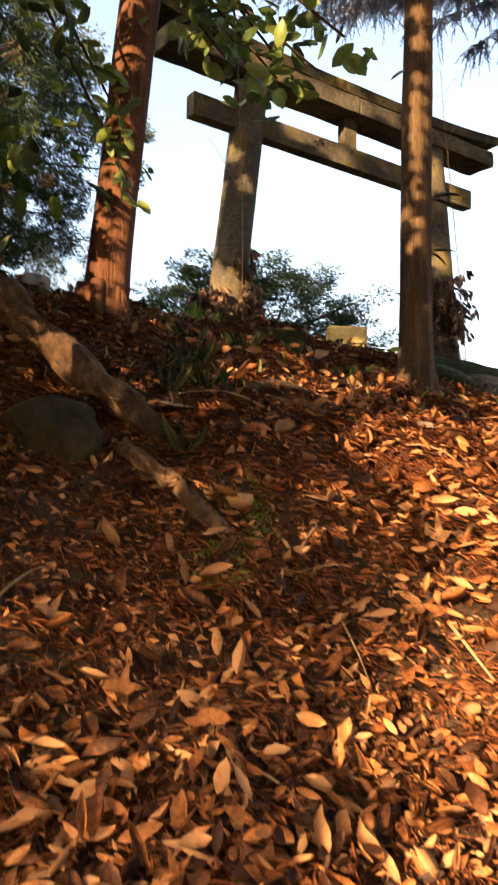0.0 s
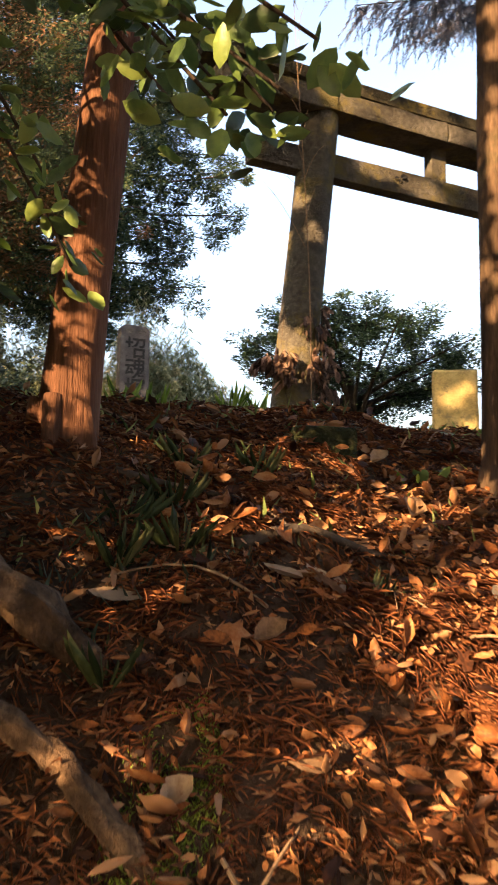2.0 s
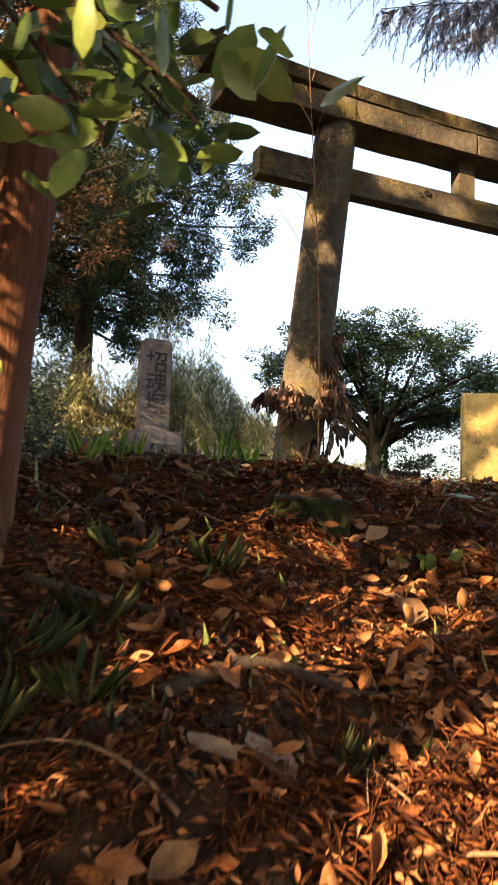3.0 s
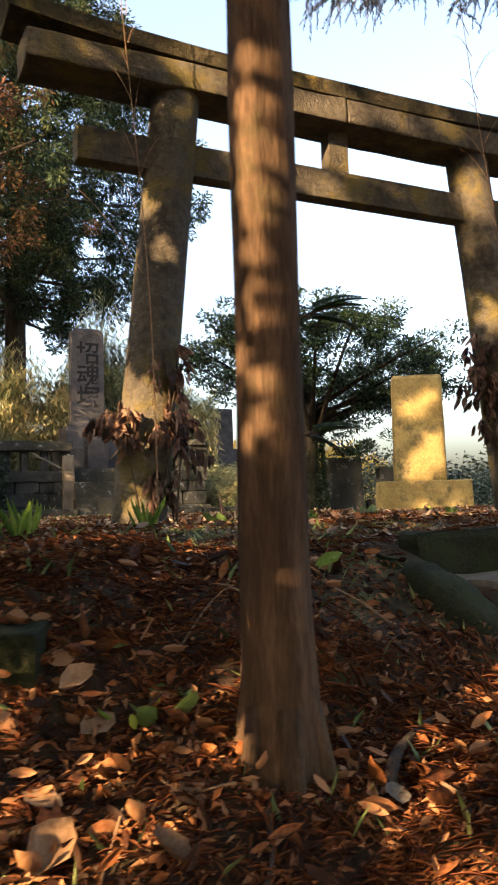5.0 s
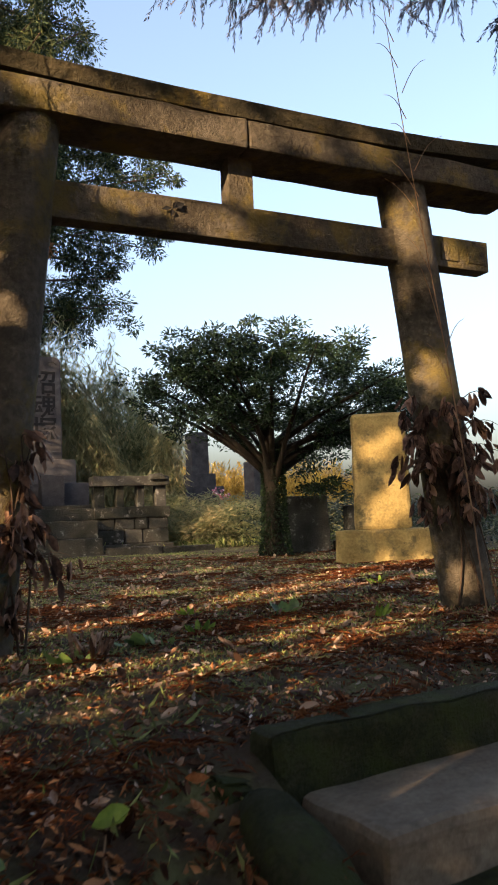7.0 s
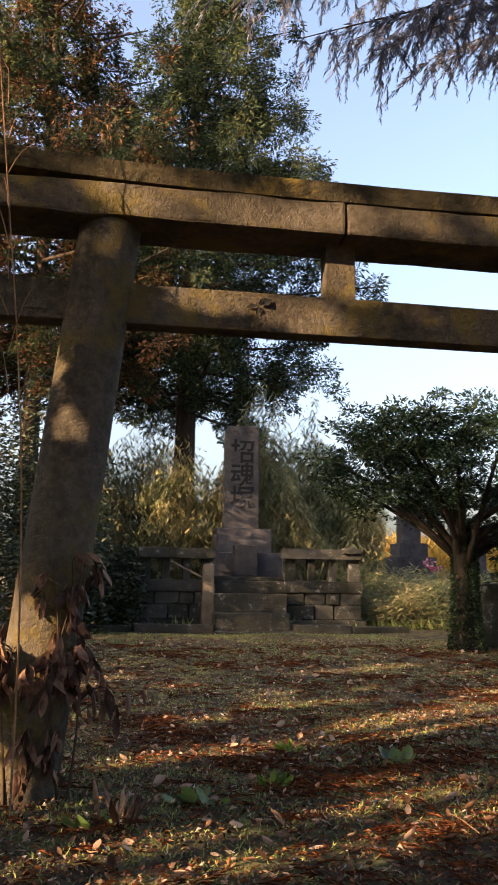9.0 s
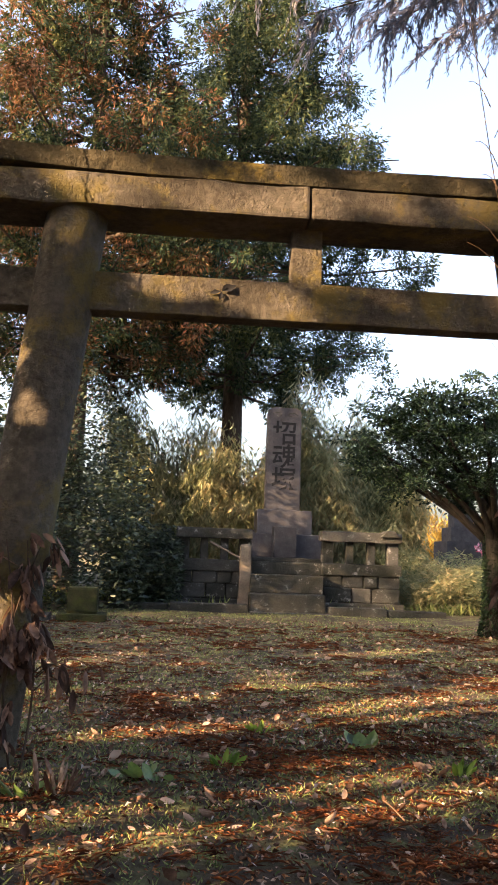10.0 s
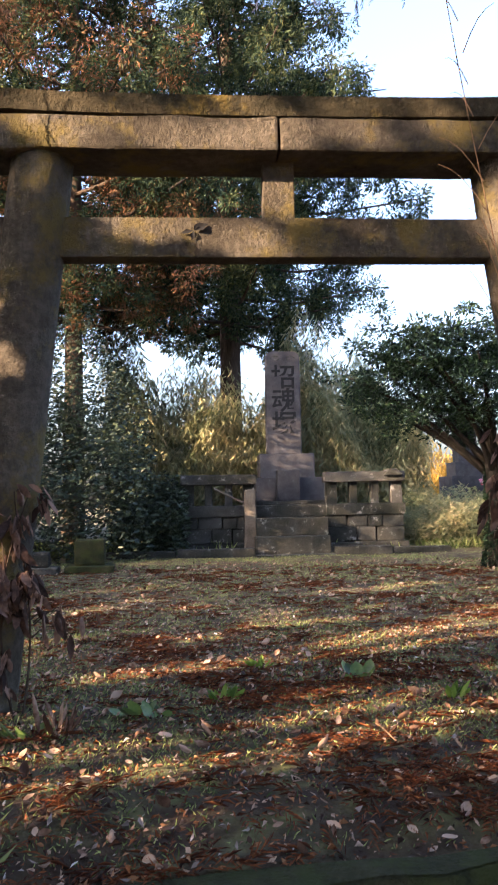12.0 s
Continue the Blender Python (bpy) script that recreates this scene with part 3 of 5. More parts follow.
grave(4.84, 7.70, 0.74, 0.25, 1.0, "dark gravestone slab blotched with pale lichen under a tree", M_DARKSTONE, -20, False)
grave(5.8, 7.5, 0.6, 0.3, 0.6, "low dark gravestone in the shade", M_DARKSTONE, -15)
grave(-2.72, 7.95, 0.42, 0.35, 0.22, "low dark square gravestone by the bushes", M_DARKSTONE, 5)
grave(-1.95, 8.1, 0.46, 0.4, 0.38, "low green mossy square gravestone by the bushes", M_MOSS, 5)
far = thing("grave_pillar", 8.35, 21.2, 0.0, "grey grave pillar on a tiered plinth among grass", "gravestone")
for nm, w, z0, z1 in (("plinth", 1.9, 0, 0.8), ("plinth", 1.35, 0.8, 1.75), ("plinth", 0.95, 1.75, 2.2), ("pillar", 0.62, 2.2, 3.62)):
    part(nm, block(w, w, z1 - z0 + 0.002, 0, 0, z0, 0.02, 0.008, 3), M_GREY, far)
far2 = copy_thing(far, pose(11.2, 22.5, -0.9, 0, 0, 12))
fl = thing("grave_flowers", 8.55, 19.9, 1.2, "bunch of pink and white flowers at a grave", "flowers")
for c in ((0, 0, 0.35), (0.22, 0, 0.18)):
    p, w = clumps([c], [0.16], 40)
    obj("bloom", blades("bloom", p, w, rng.normal(size=p.shape), np.full(40, 0.10), np.full(40, 0.09)), M_FLOWER, fl)
part("vase", block(0.16, 0.16, 1.28, 0, 0, -1.23, 0.02), M_GREY, fl)


# ---- stone stairs at the top of the slope ----
def build_stairs():
    t = thing("stone_stairs", -0.93, -1.93, 0, "worn stone stairs with mossy sloping side stones", "stairs", rz=6)
    part("top_step", block(1.88, 0.13, 0.54, 1.06, 0.10, -0.56, 0.035, 0.022, 9, 1, 5), M_MOSS, t)
    z = -0.21
    for k in range(9):
        y = 0.08 - 0.42 * k
        part("tread", block(1.62, 0.48, 0.32, 1.02, y - 0.21, z - 0.32, 0.03, 0.014, 6, 1, k), M_TREAD if k == 0 else M_MOSS, t)
        z -= 0.165
    for x, s in ((0.02, 0), (2.02, 1)):
        for q in range(7):
            bm = bmesh.new()
            rows = []
            for k in range(9):
                d = q * 0.52 + k * 0.0625
                py, pz = -0.04 - d, -0.10 - 0.5 * d + 0.012 * ((q * 7) % 3 - 1)
                end = 1 - 0.35 * (abs(k - 4) / 4) ** 5
                lump = 0.02 * noise.noise(Vector((s * 7 + q, k * 0.4, 0)))
                rows.append([])
                for j in range(18):
                    a = math.pi * 2 * (j + 0.5) / 18
                    ca, sa = math.cos(a), math.sin(a)
                    rows[-1].append(bm.verts.new((x + math.copysign(abs(ca) ** 0.7, ca) * (0.112 + lump) * end, py,
                                                  pz - 0.10 + (math.copysign(abs(sa) ** 0.7, sa)) * (0.12 * end + lump if sa > 0 else 0.4) + 0.012 * noise.noise(Vector((a * 2, k * 0.8, s + q))))))
            for a, b in zip(rows, rows[1:]):
                for j in range(18):
                    bm.faces.new((a[j], a[(j + 1) % 18], b[(j + 1) % 18], b[j]))
            bm.faces.new(rows[0]), bm.faces.new(rows[-1])
            bmesh.ops.recalc_face_normals(bm, faces=bm.faces[:])
            part("side_stone", bm, M_MOSS, t, smooth=True)
        part("newel_stone", block(0.19, 0.20, 0.34, x - 0.04, 0.07, -0.46, 0.08, 0.02, 4, 0.9, s), M_MOSS, t)


build_stairs()
sq = thing("stone_block", -2.60, -2.37, -0.48, "squared mossy stone block sunk in the leaves", "stone", rz=-20)
part("stone", block(0.27, 0.24, 0.285, 0, 0, 0, 0.02, 0.012, 4), M_MOSS, sq)
bo = thing("boulder", -4.32, -3.50, -1.06, "rounded brown boulder in the bank", "boulder")
bm = bmesh.new()
bmesh.ops.create_icosphere(bm, subdivisions=4, radius=1)
for v in bm.verts:
    q = v.co.copy()
    v.co = Vector((q.x * 0.17, q.y * 0.15, q.z * 0.12)) * (1 + 0.22 * noise.noise(q * 1.6) + 0.06 * noise.noise(q * 5)) + Vector((0, 0, 0.12))
part("stone", bm, M_ROCK, bo, smooth=True)


# ---- logs ----
def log(pts, radii, label, seed):
    t = thing("log", *pts[0], label, "log")
    o = Vector(pts[0])
    P = []
    R = []
    for k in range(30):
        u = k / 29 * (len(pts) - 1)
        i = min(int(u), len(pts) - 2)
        P.append(Vector(pts[i]).lerp(Vector(pts[i + 1]), u - i) - o)
        R.append((radii[0] + (radii[1] - radii[0]) * k / 29) * (1 + 0.12 * math.sin(k * 0.9 + seed)))
    part("wood", tube(P, R, 20, 0.55, seed), M_LOG, t, smooth=True)
    return t


log([(-4.66, -3.02, -0.27), (-4.40, -3.21, -0.465), (-4.23, -3.40, -0.685), (-4.05, -3.50, -0.83), (-3.90, -3.56, -0.98)], (0.068, 0.040), "peeling brown log lying down the leafy bank", 1)
log([(-4.19, -3.72, -0.975), (-4.055, -3.80, -1.078), (-3.915, -3.95, -1.275)], (0.024, 0.030), "thin broken pole half sunk in leaf litter", 2)


# ---- trees ----
def trunk(name, foot, top, r0, r1, label, sides=26, flare=0.5, material=None, roots=0, seed=0):
    t = thing(name, *foot, label, "tree")
    o = Vector(foot)
    h = (Vector(top) - o).length
    pts, rad = [], []
    n = 40
    for k in range(n):
        u = (k / (n - 1)) ** 1.5
        pts.append((Vector(top) - o) * u + Vector((noise.noise(Vector((u * 3, seed, 0))) * 0.03, noise.noise(Vector((u * 3, seed, 5))) * 0.03, -0.12 * (1 - u))))
        rad.append(r0 + (r1 - r0) * u + r0 * flare * math.exp(-u * h / 0.22))
    part("trunk", tube(pts, rad, sides, 0.10, seed), material or M_BARK, t, smooth=True)
    for k in range(roots):
        a = 2 * math.pi * (k + 0.3) / roots
        d = Vector((math.cos(a), math.sin(a), 0))
        q = [d * (r0 * 0.75) + Vector((0, 0, 0.22)), d * (r0 * 1.35) + Vector((0, 0, 0.03))]
        for s in (2.2, 3.0):
            e = d * (r0 * s)
            e.z = float(ground_z(o.x + e.x, o.y + e.y)) - o.z - 0.02
            q.append(e)
        part("root", tube(q, [r0 * 0.42, r0 * 0.30, r0 * 0.2, r0 * 0.08], 10, 0.3, k), material or M_BARK, t, smooth=True)
    return t


near = trunk("cedar_tree", (-1.985, -2.85, -0.60), (-2.01, -2.90, 9.0), 0.088, 0.062, "slim reddish cedar trunk with fibrous bark", 40, 0.55, roots=6, seed=3)
left = trunk("cedar_tree", (-3.83, -2.73, -0.44), (-2.98, -2.76, 9.0), 0.092, 0.075, "leaning reddish cedar trunk on the bank", 40, 0.45, M_BARKRED, roots=5, seed=8)


def limbs(t, foot, specs, material, name="limb"):
    for pts, r0, r1 in specs:
        rad = [r0 + (r1 - r0) * k / (len(pts) - 1) for k in range(len(pts))]
        part(name, tube(pts, rad, 9, 0.2, r0 * 50), material, t, smooth=True)


# the big cedar behind the memorial
def cedar(x, y, h, r_trunk, r_crown, low, label, material, n_whorl, per, seed, size=(0.075, 0.175), lean=0.0, second=None):
    t = trunk("cedar_tree", (x, y, -0.1), (x + 0.1, y, h), r_trunk, r_trunk * 0.2, label, 18, 0.4, M_BARKDARK, seed=seed)
    g = np.random.default_rng(seed)
    cs, rs = [], []
    for k in range(n_whorl):
        u = k / n_whorl
        z = low + (h - low) * u
        reach = r_crown * (1 - u) ** 0.55 * (0.62 + 0.55 * g.random()) * (0.5 + 0.5 * min(1, u * 3.5))
        a = k * 2.4 + g.random()
        tip = np.array([math.cos(a) * reach + lean * min(1, u * 3), math.sin(a) * reach, z - 0.16 * reach])
        base = np.array([0, 0, z - 0.1 * reach - 0.3])
        mid = (tip + base) / 2 + np.array([0, 0, -0.25])
        limbs(t, None, [([tuple(base), tuple(mid), tuple(tip)], 0.055, 0.015)], M_BARKDARK)
        m = max(3, int(reach * 2.4))
        for j in range(m):
            s = 0.32 + 0.68 * (j + g.random()) / m
            c = base + (tip - base) * s + g.normal(size=3) * np.array([0.30, 0.30, 0.18])
            cs.append(c)
            rs.append(0.20 + 0.28 * g.random())
            # tassels hanging under the bough
            cs.append(c + np.array([g.normal() * 0.2, g.normal() * 0.2, -0.35 - 0.3 * g.random()]))
            rs.append(0.16 + 0.18 * g.random())
    cs, rs = np.array(cs), np.array(rs)
    pick = g.random(len(cs)) < (0.0 if second is None else 0.48)
    for name, mat_, sel in (("crown", material, ~pick), ("browning_sprays", second, pick)):
        if not sel.any():
            continue
        p, w = clumps(cs[sel], rs[sel], per, 0.85)
        w = unit(w + np.array([0, 0, -0.45]))
        ln = rng.uniform(*size, len(p))
        obj(name, blades(name, p, w, rng.normal(size=p.shape), ln, ln * 0.34), mat_, t)
    return t


cedar(0.6, 17.5, 19.5, 0.36, 5.6, 6.2, "tall dark green cedar behind the memorial", M_CEDAR, 110, 122, 21, lean=0.8)
cedar(-3.1, 14.0, 16.5, 0.26, 5.2, 5.8, "cedar with browning autumn foliage", M_CEDAR, 104, 112, 22, second=M_CEDARB)
cedar(-8.5, 14.5, 14.0, 0.3, 4.5, 1.5, "dark cedar at the edge of the wood", M_CEDAR, 50, 70, 23)
# out of view to the left, added to shade the memorial slab
cedar(-7.4, 8.4, 14.0, 0.25, 3.6, 1.0, "unseen cedar added to keep the sun off the memorial", M_CEDAR, 56, 85, 24, second=M_CEDARB)


# the spreading dark tree
def build_yew():
    x, y = 4.015, 7.3
    t = trunk("spreading_tree", (x, y, -0.08), (x - 0.15, y - 0.1, 2.35), 0.15, 0.08, "dark spreading evergreen with an ivy-clad trunk", 22, 0.5, M_BARKYEW, roots=5, seed=31)
    g = np.random.default_rng(5)
    cs, rs = [], []
    def top_of(dx, dy):
        return 3.62 - 0.11 * (dx + 0.3) ** 2 * (0.75 if dx > 0 else 1.0) - 0.10 * dy * dy

    for k in range(22):
        a = 2 * math.pi * k / 22 + 0.3 * g.random()
        reach = (1.7 + 0.9 * g.random()) * (1.22 if math.cos(a) > 0.2 else 0.95)
        dx, dy = math.cos(a) * reach, math.sin(a) * reach * 0.8
        b = np.array([0, 0, 1.15 + 0.8 * g.random()])
        e = np.array([dx, dy, top_of(dx, dy) - 0.15 - 0.75 * g.random()])
        m = (b + e) / 2 + np.array([0, 0, 0.10 + 0.3 * g.random()])
        limbs(t, None, [([tuple((1 - q) ** 2 * b + 2 * q * (1 - q) * m + q * q * e) for q in np.linspace(0, 1, 8)], 0.055, 0.01)], M_BARKYEW)
        for j in range(7):
            s = 0.45 + 0.62 * j / 7
            c = (1 - s) ** 2 * b + 2 * s * (1 - s) * m + s * s * e + g.normal(size=3) * np.array([0.24, 0.24, 0.10])
            cs.append(c)
            rs.append(0.16 + 0.24 * g.random())
    for k in range(150):
        a, q = 2 * math.pi * g.random(), math.sqrt(g.random())
        dx, dy = math.cos(a) * q * (2.75 if math.cos(a) > 0 else 2.25), math.sin(a) * q * 1.9
        cs.append(np.array([dx, dy, top_of(dx, dy) - 0.08 - 0.55 * g.random() ** 1.6 + 0.10 * g.normal()]))
        rs.append(0.13 + 0.22 * g.random())
    for k in range(34):
        a = g.uniform(-1.2, 0.9)
        q = g.uniform(0.5, 2.3)
        cs.append(np.array([math.cos(a) * q, math.sin(a) * q * 0.8, g.uniform(1.05, 2.4)]))
        rs.append(0.14 + 0.18 * g.random())
    p, w = clumps(np.array(cs), np.array(rs), 150, 0.42)
    ln = rng.uniform(0.05, 0.10, len(p))
    obj("crown", blades("crown", p, unit(w + np.array([0, 0, 0.1])), rng.normal(size=p.shape) + np.array([0, 0, 1.5]), ln, ln * 0.42), M_YEW, t)
    # ivy round the trunk
    n = 5000
    a, z = rng.random(n) * 2 * math.pi, rng.random(n) ** 0.8 * 2.0
    r = 0.125 + 0.05 * rng.random(n) + 0.12 * np.exp(-z / 0.4)
    p = np.stack([np.cos(a) * r, np.sin(a) * r, z], -1)
    w = np.stack([np.cos(a), np.sin(a), -0.6 + rng.normal(size=n) * 0.4], -1)
    obj("ivy", blades("ivy", p, w, rng.normal(size=p.shape), np.full(n, 0.055), np.full(n, 0.035)), M_YEW, t)


build_yew()


# ---- undergrowth behind the memorial ----
def thicket(name, label, category, boxes, n, material, length, width, droop, seed):
    """Arching stems with narrow leaves, many together."""
    g = np.random.default_rng(seed)
    P, W, L = [], [], []
    tot = sum(b[6] for b in boxes)
    for x0, x1, y0, y1, zlo, zhi, share in boxes:
        k = int(n * share / tot)
        x, y = g.uniform(x0, x1, k), g.uniform(y0, y1, k)
        lump = 0.72 + 0.28 * np.sin(x * 2.1 + seed) * np.sin(y * 1.7 + x * 0.9)
        z = zlo + (zhi * lump - zlo) * g.random(k) ** 0.75
        P.append(np.stack([x, y, z], -1))
        a = g.random(k) * 2 * math.pi
        W.append(np.stack([np.cos(a), np.sin(a), -droop + g.normal(size=k) * 0.45], -1))
        L.append(g.uniform(*length, k))
    P, W, L = np.concatenate(P), np.concatenate(W), np.concatenate(L)
    o = obj(name, blades(name, P, W, g.normal(size=P.shape), L, L * width), material)
    return tagged(o, label, category, kind="stuff")


thicket("bamboo_thicket", "grey-green drooping dwarf bamboo behind the memorial", "bamboo", [(-2.4, 4.8, 14.2, 15.6, 0.0, 4.6, 1.0), (2.0, 5.0, 13.6, 14.7, 0.0, 3.9, 0.45), (-2.6, 3.8, 14.4, 15.6, 2.5, 5.8, 0.22)], 92000, M_BAMBOO, (0.10, 0.30), 0.030, 1.3, 3)
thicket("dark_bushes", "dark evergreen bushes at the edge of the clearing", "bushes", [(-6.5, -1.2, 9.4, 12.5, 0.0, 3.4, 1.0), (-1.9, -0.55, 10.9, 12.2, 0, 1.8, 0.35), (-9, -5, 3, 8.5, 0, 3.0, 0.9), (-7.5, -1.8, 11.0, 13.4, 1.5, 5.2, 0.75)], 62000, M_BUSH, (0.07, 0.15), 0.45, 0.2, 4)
thicket("grave_bushes", "tangled grass and shrubs among the graves", "bushes", [(3.8, 6.0, 11.6, 13.6, 0.0, 1.3, 0.6), (4.8, 9.8, 13.6, 16.6, 0.0, 1.35, 1.0)], 26000, M_BAMBOO, (0.07, 0.2), 0.09, -0.3, 5)
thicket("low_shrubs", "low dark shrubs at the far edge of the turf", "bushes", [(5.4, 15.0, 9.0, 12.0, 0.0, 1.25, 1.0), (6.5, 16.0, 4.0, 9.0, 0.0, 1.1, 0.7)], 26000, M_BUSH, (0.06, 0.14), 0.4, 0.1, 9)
thicket("golden_grass", "sunlit golden field behind the graves", "field", [(5.5, 18, 24, 29, -0.1, 3.0, 1.0)], 24000, M_STRAW, (0.2, 0.45), 0.08, -1.4, 6)
thicket("far_wood", "far dark wood closing the clearing", "woods", [(-26, -8, 14, 30, 0, 9, 1.0)], 16000, M_CEDAR, (0.5, 1.1), 0.5, 0.2, 8)


# ---- hanging cedar sprays from a tree beside the gate ----
def build_hanging():
    foot = (6.0, 0.4, -0.05)
    t = trunk("cedar_tree", foot, (6.0, 0.5, 13), 0.3, 0.1, "cedar whose drooping sprays hang over the gate", 18, 0.4, seed=41)
    o = np.array(foot)
    g = np.random.default_rng(11)
    P, W, L = [], [], []
    ends = [(0.2, 1.5, 5.1), (0.9, 1.6, 5.2), (0.9, 2.5, 5.9), (1.6, 2.2, 5.6), (2.4, 2.7, 6.1), (1.9, 1.3, 5.5), (3.2, 2.2, 5.9), (0.4, 2.3, 6.3), (3.0, 3.6, 6.9), (2.6, 1.0, 6.4), (1.3, 3.2, 6.9), (3.9, 1.6, 5.6), (-0.3, 1.6, 5.7), (0.2, 2.4, 6.3), (-0.1, 2.0, 6.0), (1.2, 1.9, 5.6)]
    for e in ends:
        e = np.array(e) - o
        b = np.array([0, 0.1, e[2] + 1.0 + 0.4 * g.random()])
        m = (b + e) / 2 + np.array([0, 0, 0.35])
        limbs(t, None, [([tuple((1 - q) ** 2 * b + 2 * q * (1 - q) * m + q * q * e) for q in np.linspace(0, 1, 9)], 0.022, 0.004)], M_BARKDARK, "branch")
        for j in range(115):
            s = 0.22 + 0.80 * g.random()
            q = (1 - s) ** 2 * b + 2 * s * (1 - s) * m + s * s * e
            d = unit(np.array([[g.normal() * 0.6 - 0.45, g.normal() * 0.6, -0.5 - 0.5 * g.random()]]))[0]
            ln = g.uniform(0.15, 0.48)
            k = int(ln / 0.007)
            u = (np.arange(k) / k)[:, None]
            axis = q + d * ln * u + np.array([0, 0, -0.30]) * ln * u * u
            side = unit(np.cross(np.tile(d, (k, 1)), g.normal(size=(k, 3))))
            P.append(axis)
            W.append(unit(d + np.array([0, 0, -0.6]) * u + side * 0.5))
            L.append(np.full(k, 1.0) * g.uniform(0.06, 0.12, k) * (1 - 0.5 * u[:, 0]))
    P, W, L = np.concatenate(P), np.concatenate(W), np.concatenate(L)
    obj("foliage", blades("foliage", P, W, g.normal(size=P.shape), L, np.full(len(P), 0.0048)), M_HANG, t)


build_hanging()


# ---- the evergreen beside the bank ----
def build_broadleaf():
    foot = (-5.35, -2.5, -0.55)
    t = trunk("evergreen_tree", foot, (-5.2, -2.6, 3.2), 0.09, 0.04, "glossy broad-leaved evergreen overhanging the bank", 14, 0.4, M_BARKDARK, seed=51)
    o = np.array(foot)
    g = np.random.default_rng(12)
    cs, rs = [], []
    for k in range(290):
        c = np.array([g.uniform(-6.3, -4.3), g.uniform(-3.3, -1.3), g.uniform(0.0, 3.8)])
        cs.append(c - o)
        rs.append(g.uniform(0.16, 0.34))
    p, w = clumps(cs, rs, 80, 0.8)
    ln = rng.uniform(0.07, 0.13, len(p))
    keep = in_shade(p + o, 0.06)
    p, w, ln = p[keep], w[keep], ln[keep]
    obj("crown", blades("crown", p, unit(w + np.array([0, 0, -0.3])), rng.normal(size=p.shape) + np.array([0, 0, 1.2]), ln, ln * 0.5, LEAF8), M_LEAF, t)
    P, W, L = [], [], []
    for e in ((-3.66, -3.98, 0.26), (-3.78, -3.92, 0.22), (-3.58, -3.75, 0.36), (-3.82, -3.75, 0.30), (-3.55, -3.5, 0.50), (-3.48, -3.35, 0.6), (-4.0, -3.2, 0.32), (-3.9, -3.1, 0.12), (-3.7, -4.15, 0.28)):
        e = np.array(e) - o
        b = np.array([0.1, -0.3, 1.9]) + g.normal(size=3) * 0.1
        m = (b + e) / 2 + np.array([0.1, 0, 0.45])
        limbs(t, None, [([tuple(b), tuple(m), tuple(e)], 0.014, 0.004)], M_BARKDARK, "branch")
        for j in range(44):
            s = 0.66 + 0.36 * g.random()
            q = (1 - s) ** 2 * b + 2 * s * (1 - s) * m + s * s * e + g.normal(size=3) * 0.055
            P.append(q)
            W.append([g.normal() * 0.6 + 0.25, g.normal() * 0.6 - 0.15, -0.55 + g.normal() * 0.4])
            L.append(g.uniform(0.06, 0.10))
    P, W, L = np.array(P), np.array(W), np.array(L)
    obj("leaves", blades("leaves", P, W, g.normal(size=P.shape) + np.array([0, 0, 1.0]), L, L * 0.52, LEAF8), M_BROAD, t)


build_broadleaf()


# ---- withered vines on the gate's pillars ----
def vine(x, y, rows, label, seed):
    """Stems round a pillar that leans, and clusters of drooping dead leaves: rows of height, way round (degrees), reach, number."""
    g = np.random.default_rng(seed)
    side = 1 if x > 0 else -1
    axis = lambda z: x - side * (0.125 if side > 0 else 0.088) * z
    t = thing("withered_vine", x, y, 0, label, "dead vine")
    for k in range(4):
        a0 = math.radians(g.uniform(200, 320))
        top = max(r[0] for r in rows)
        pts = [(axis(z) - x + math.cos(a0 + 0.5 * math.sin(z * 3 + k)) * 0.19, math.sin(a0 + 0.5 * math.sin(z * 3 + k)) * 0.19, z) for z in np.linspace(-0.03, top, 14)]
        part("stem", tube(pts, [0.007 - 0.004 * q for q in np.linspace(0, 1, 14)], 6), M_BARKDARK, t)
    P, W, L = [], [], []
    for z, ang, reach, n in rows:
        a = math.radians(ang)
        d = np.array([math.cos(a), math.sin(a), 0])
        b = np.array([axis(z) - x, 0, z]) + d * 0.17
        e = b + d * reach + np.array([0, 0, 0.10 * reach])
        m = (b + e) / 2 + np.array([0, 0, 0.5 * reach])
        arc = lambda q: (1 - q) ** 2 * b + 2 * q * (1 - q) * m + q * q * e
        part("stem", tube([tuple(arc(q)) for q in np.linspace(0, 1, 6)], [0.004, 0.0036, 0.003, 0.0026, 0.002, 0.0015], 5), M_BARKDARK, t)
        for k in range(n):
            q = 0.25 + 0.75 * g.random()
            P.append(arc(q) + g.normal(size=3) * 0.02)
            out = d * 0.25 + g.normal(size=3) * 0.32
            W.append(out + np.array([0, 0, -0.95]))
            L.append(g.uniform(0.07, 0.135))
    P, W, L = np.array(P), np.array(W), np.array(L)
    obj("leaves", blades("leaves", P, W, g.normal(size=P.shape), L, L * g.uniform(0.26, 0.42, len(L)), LEAF8, g.uniform(-1.5, 3.0, len(L))), M_WITHER, t)


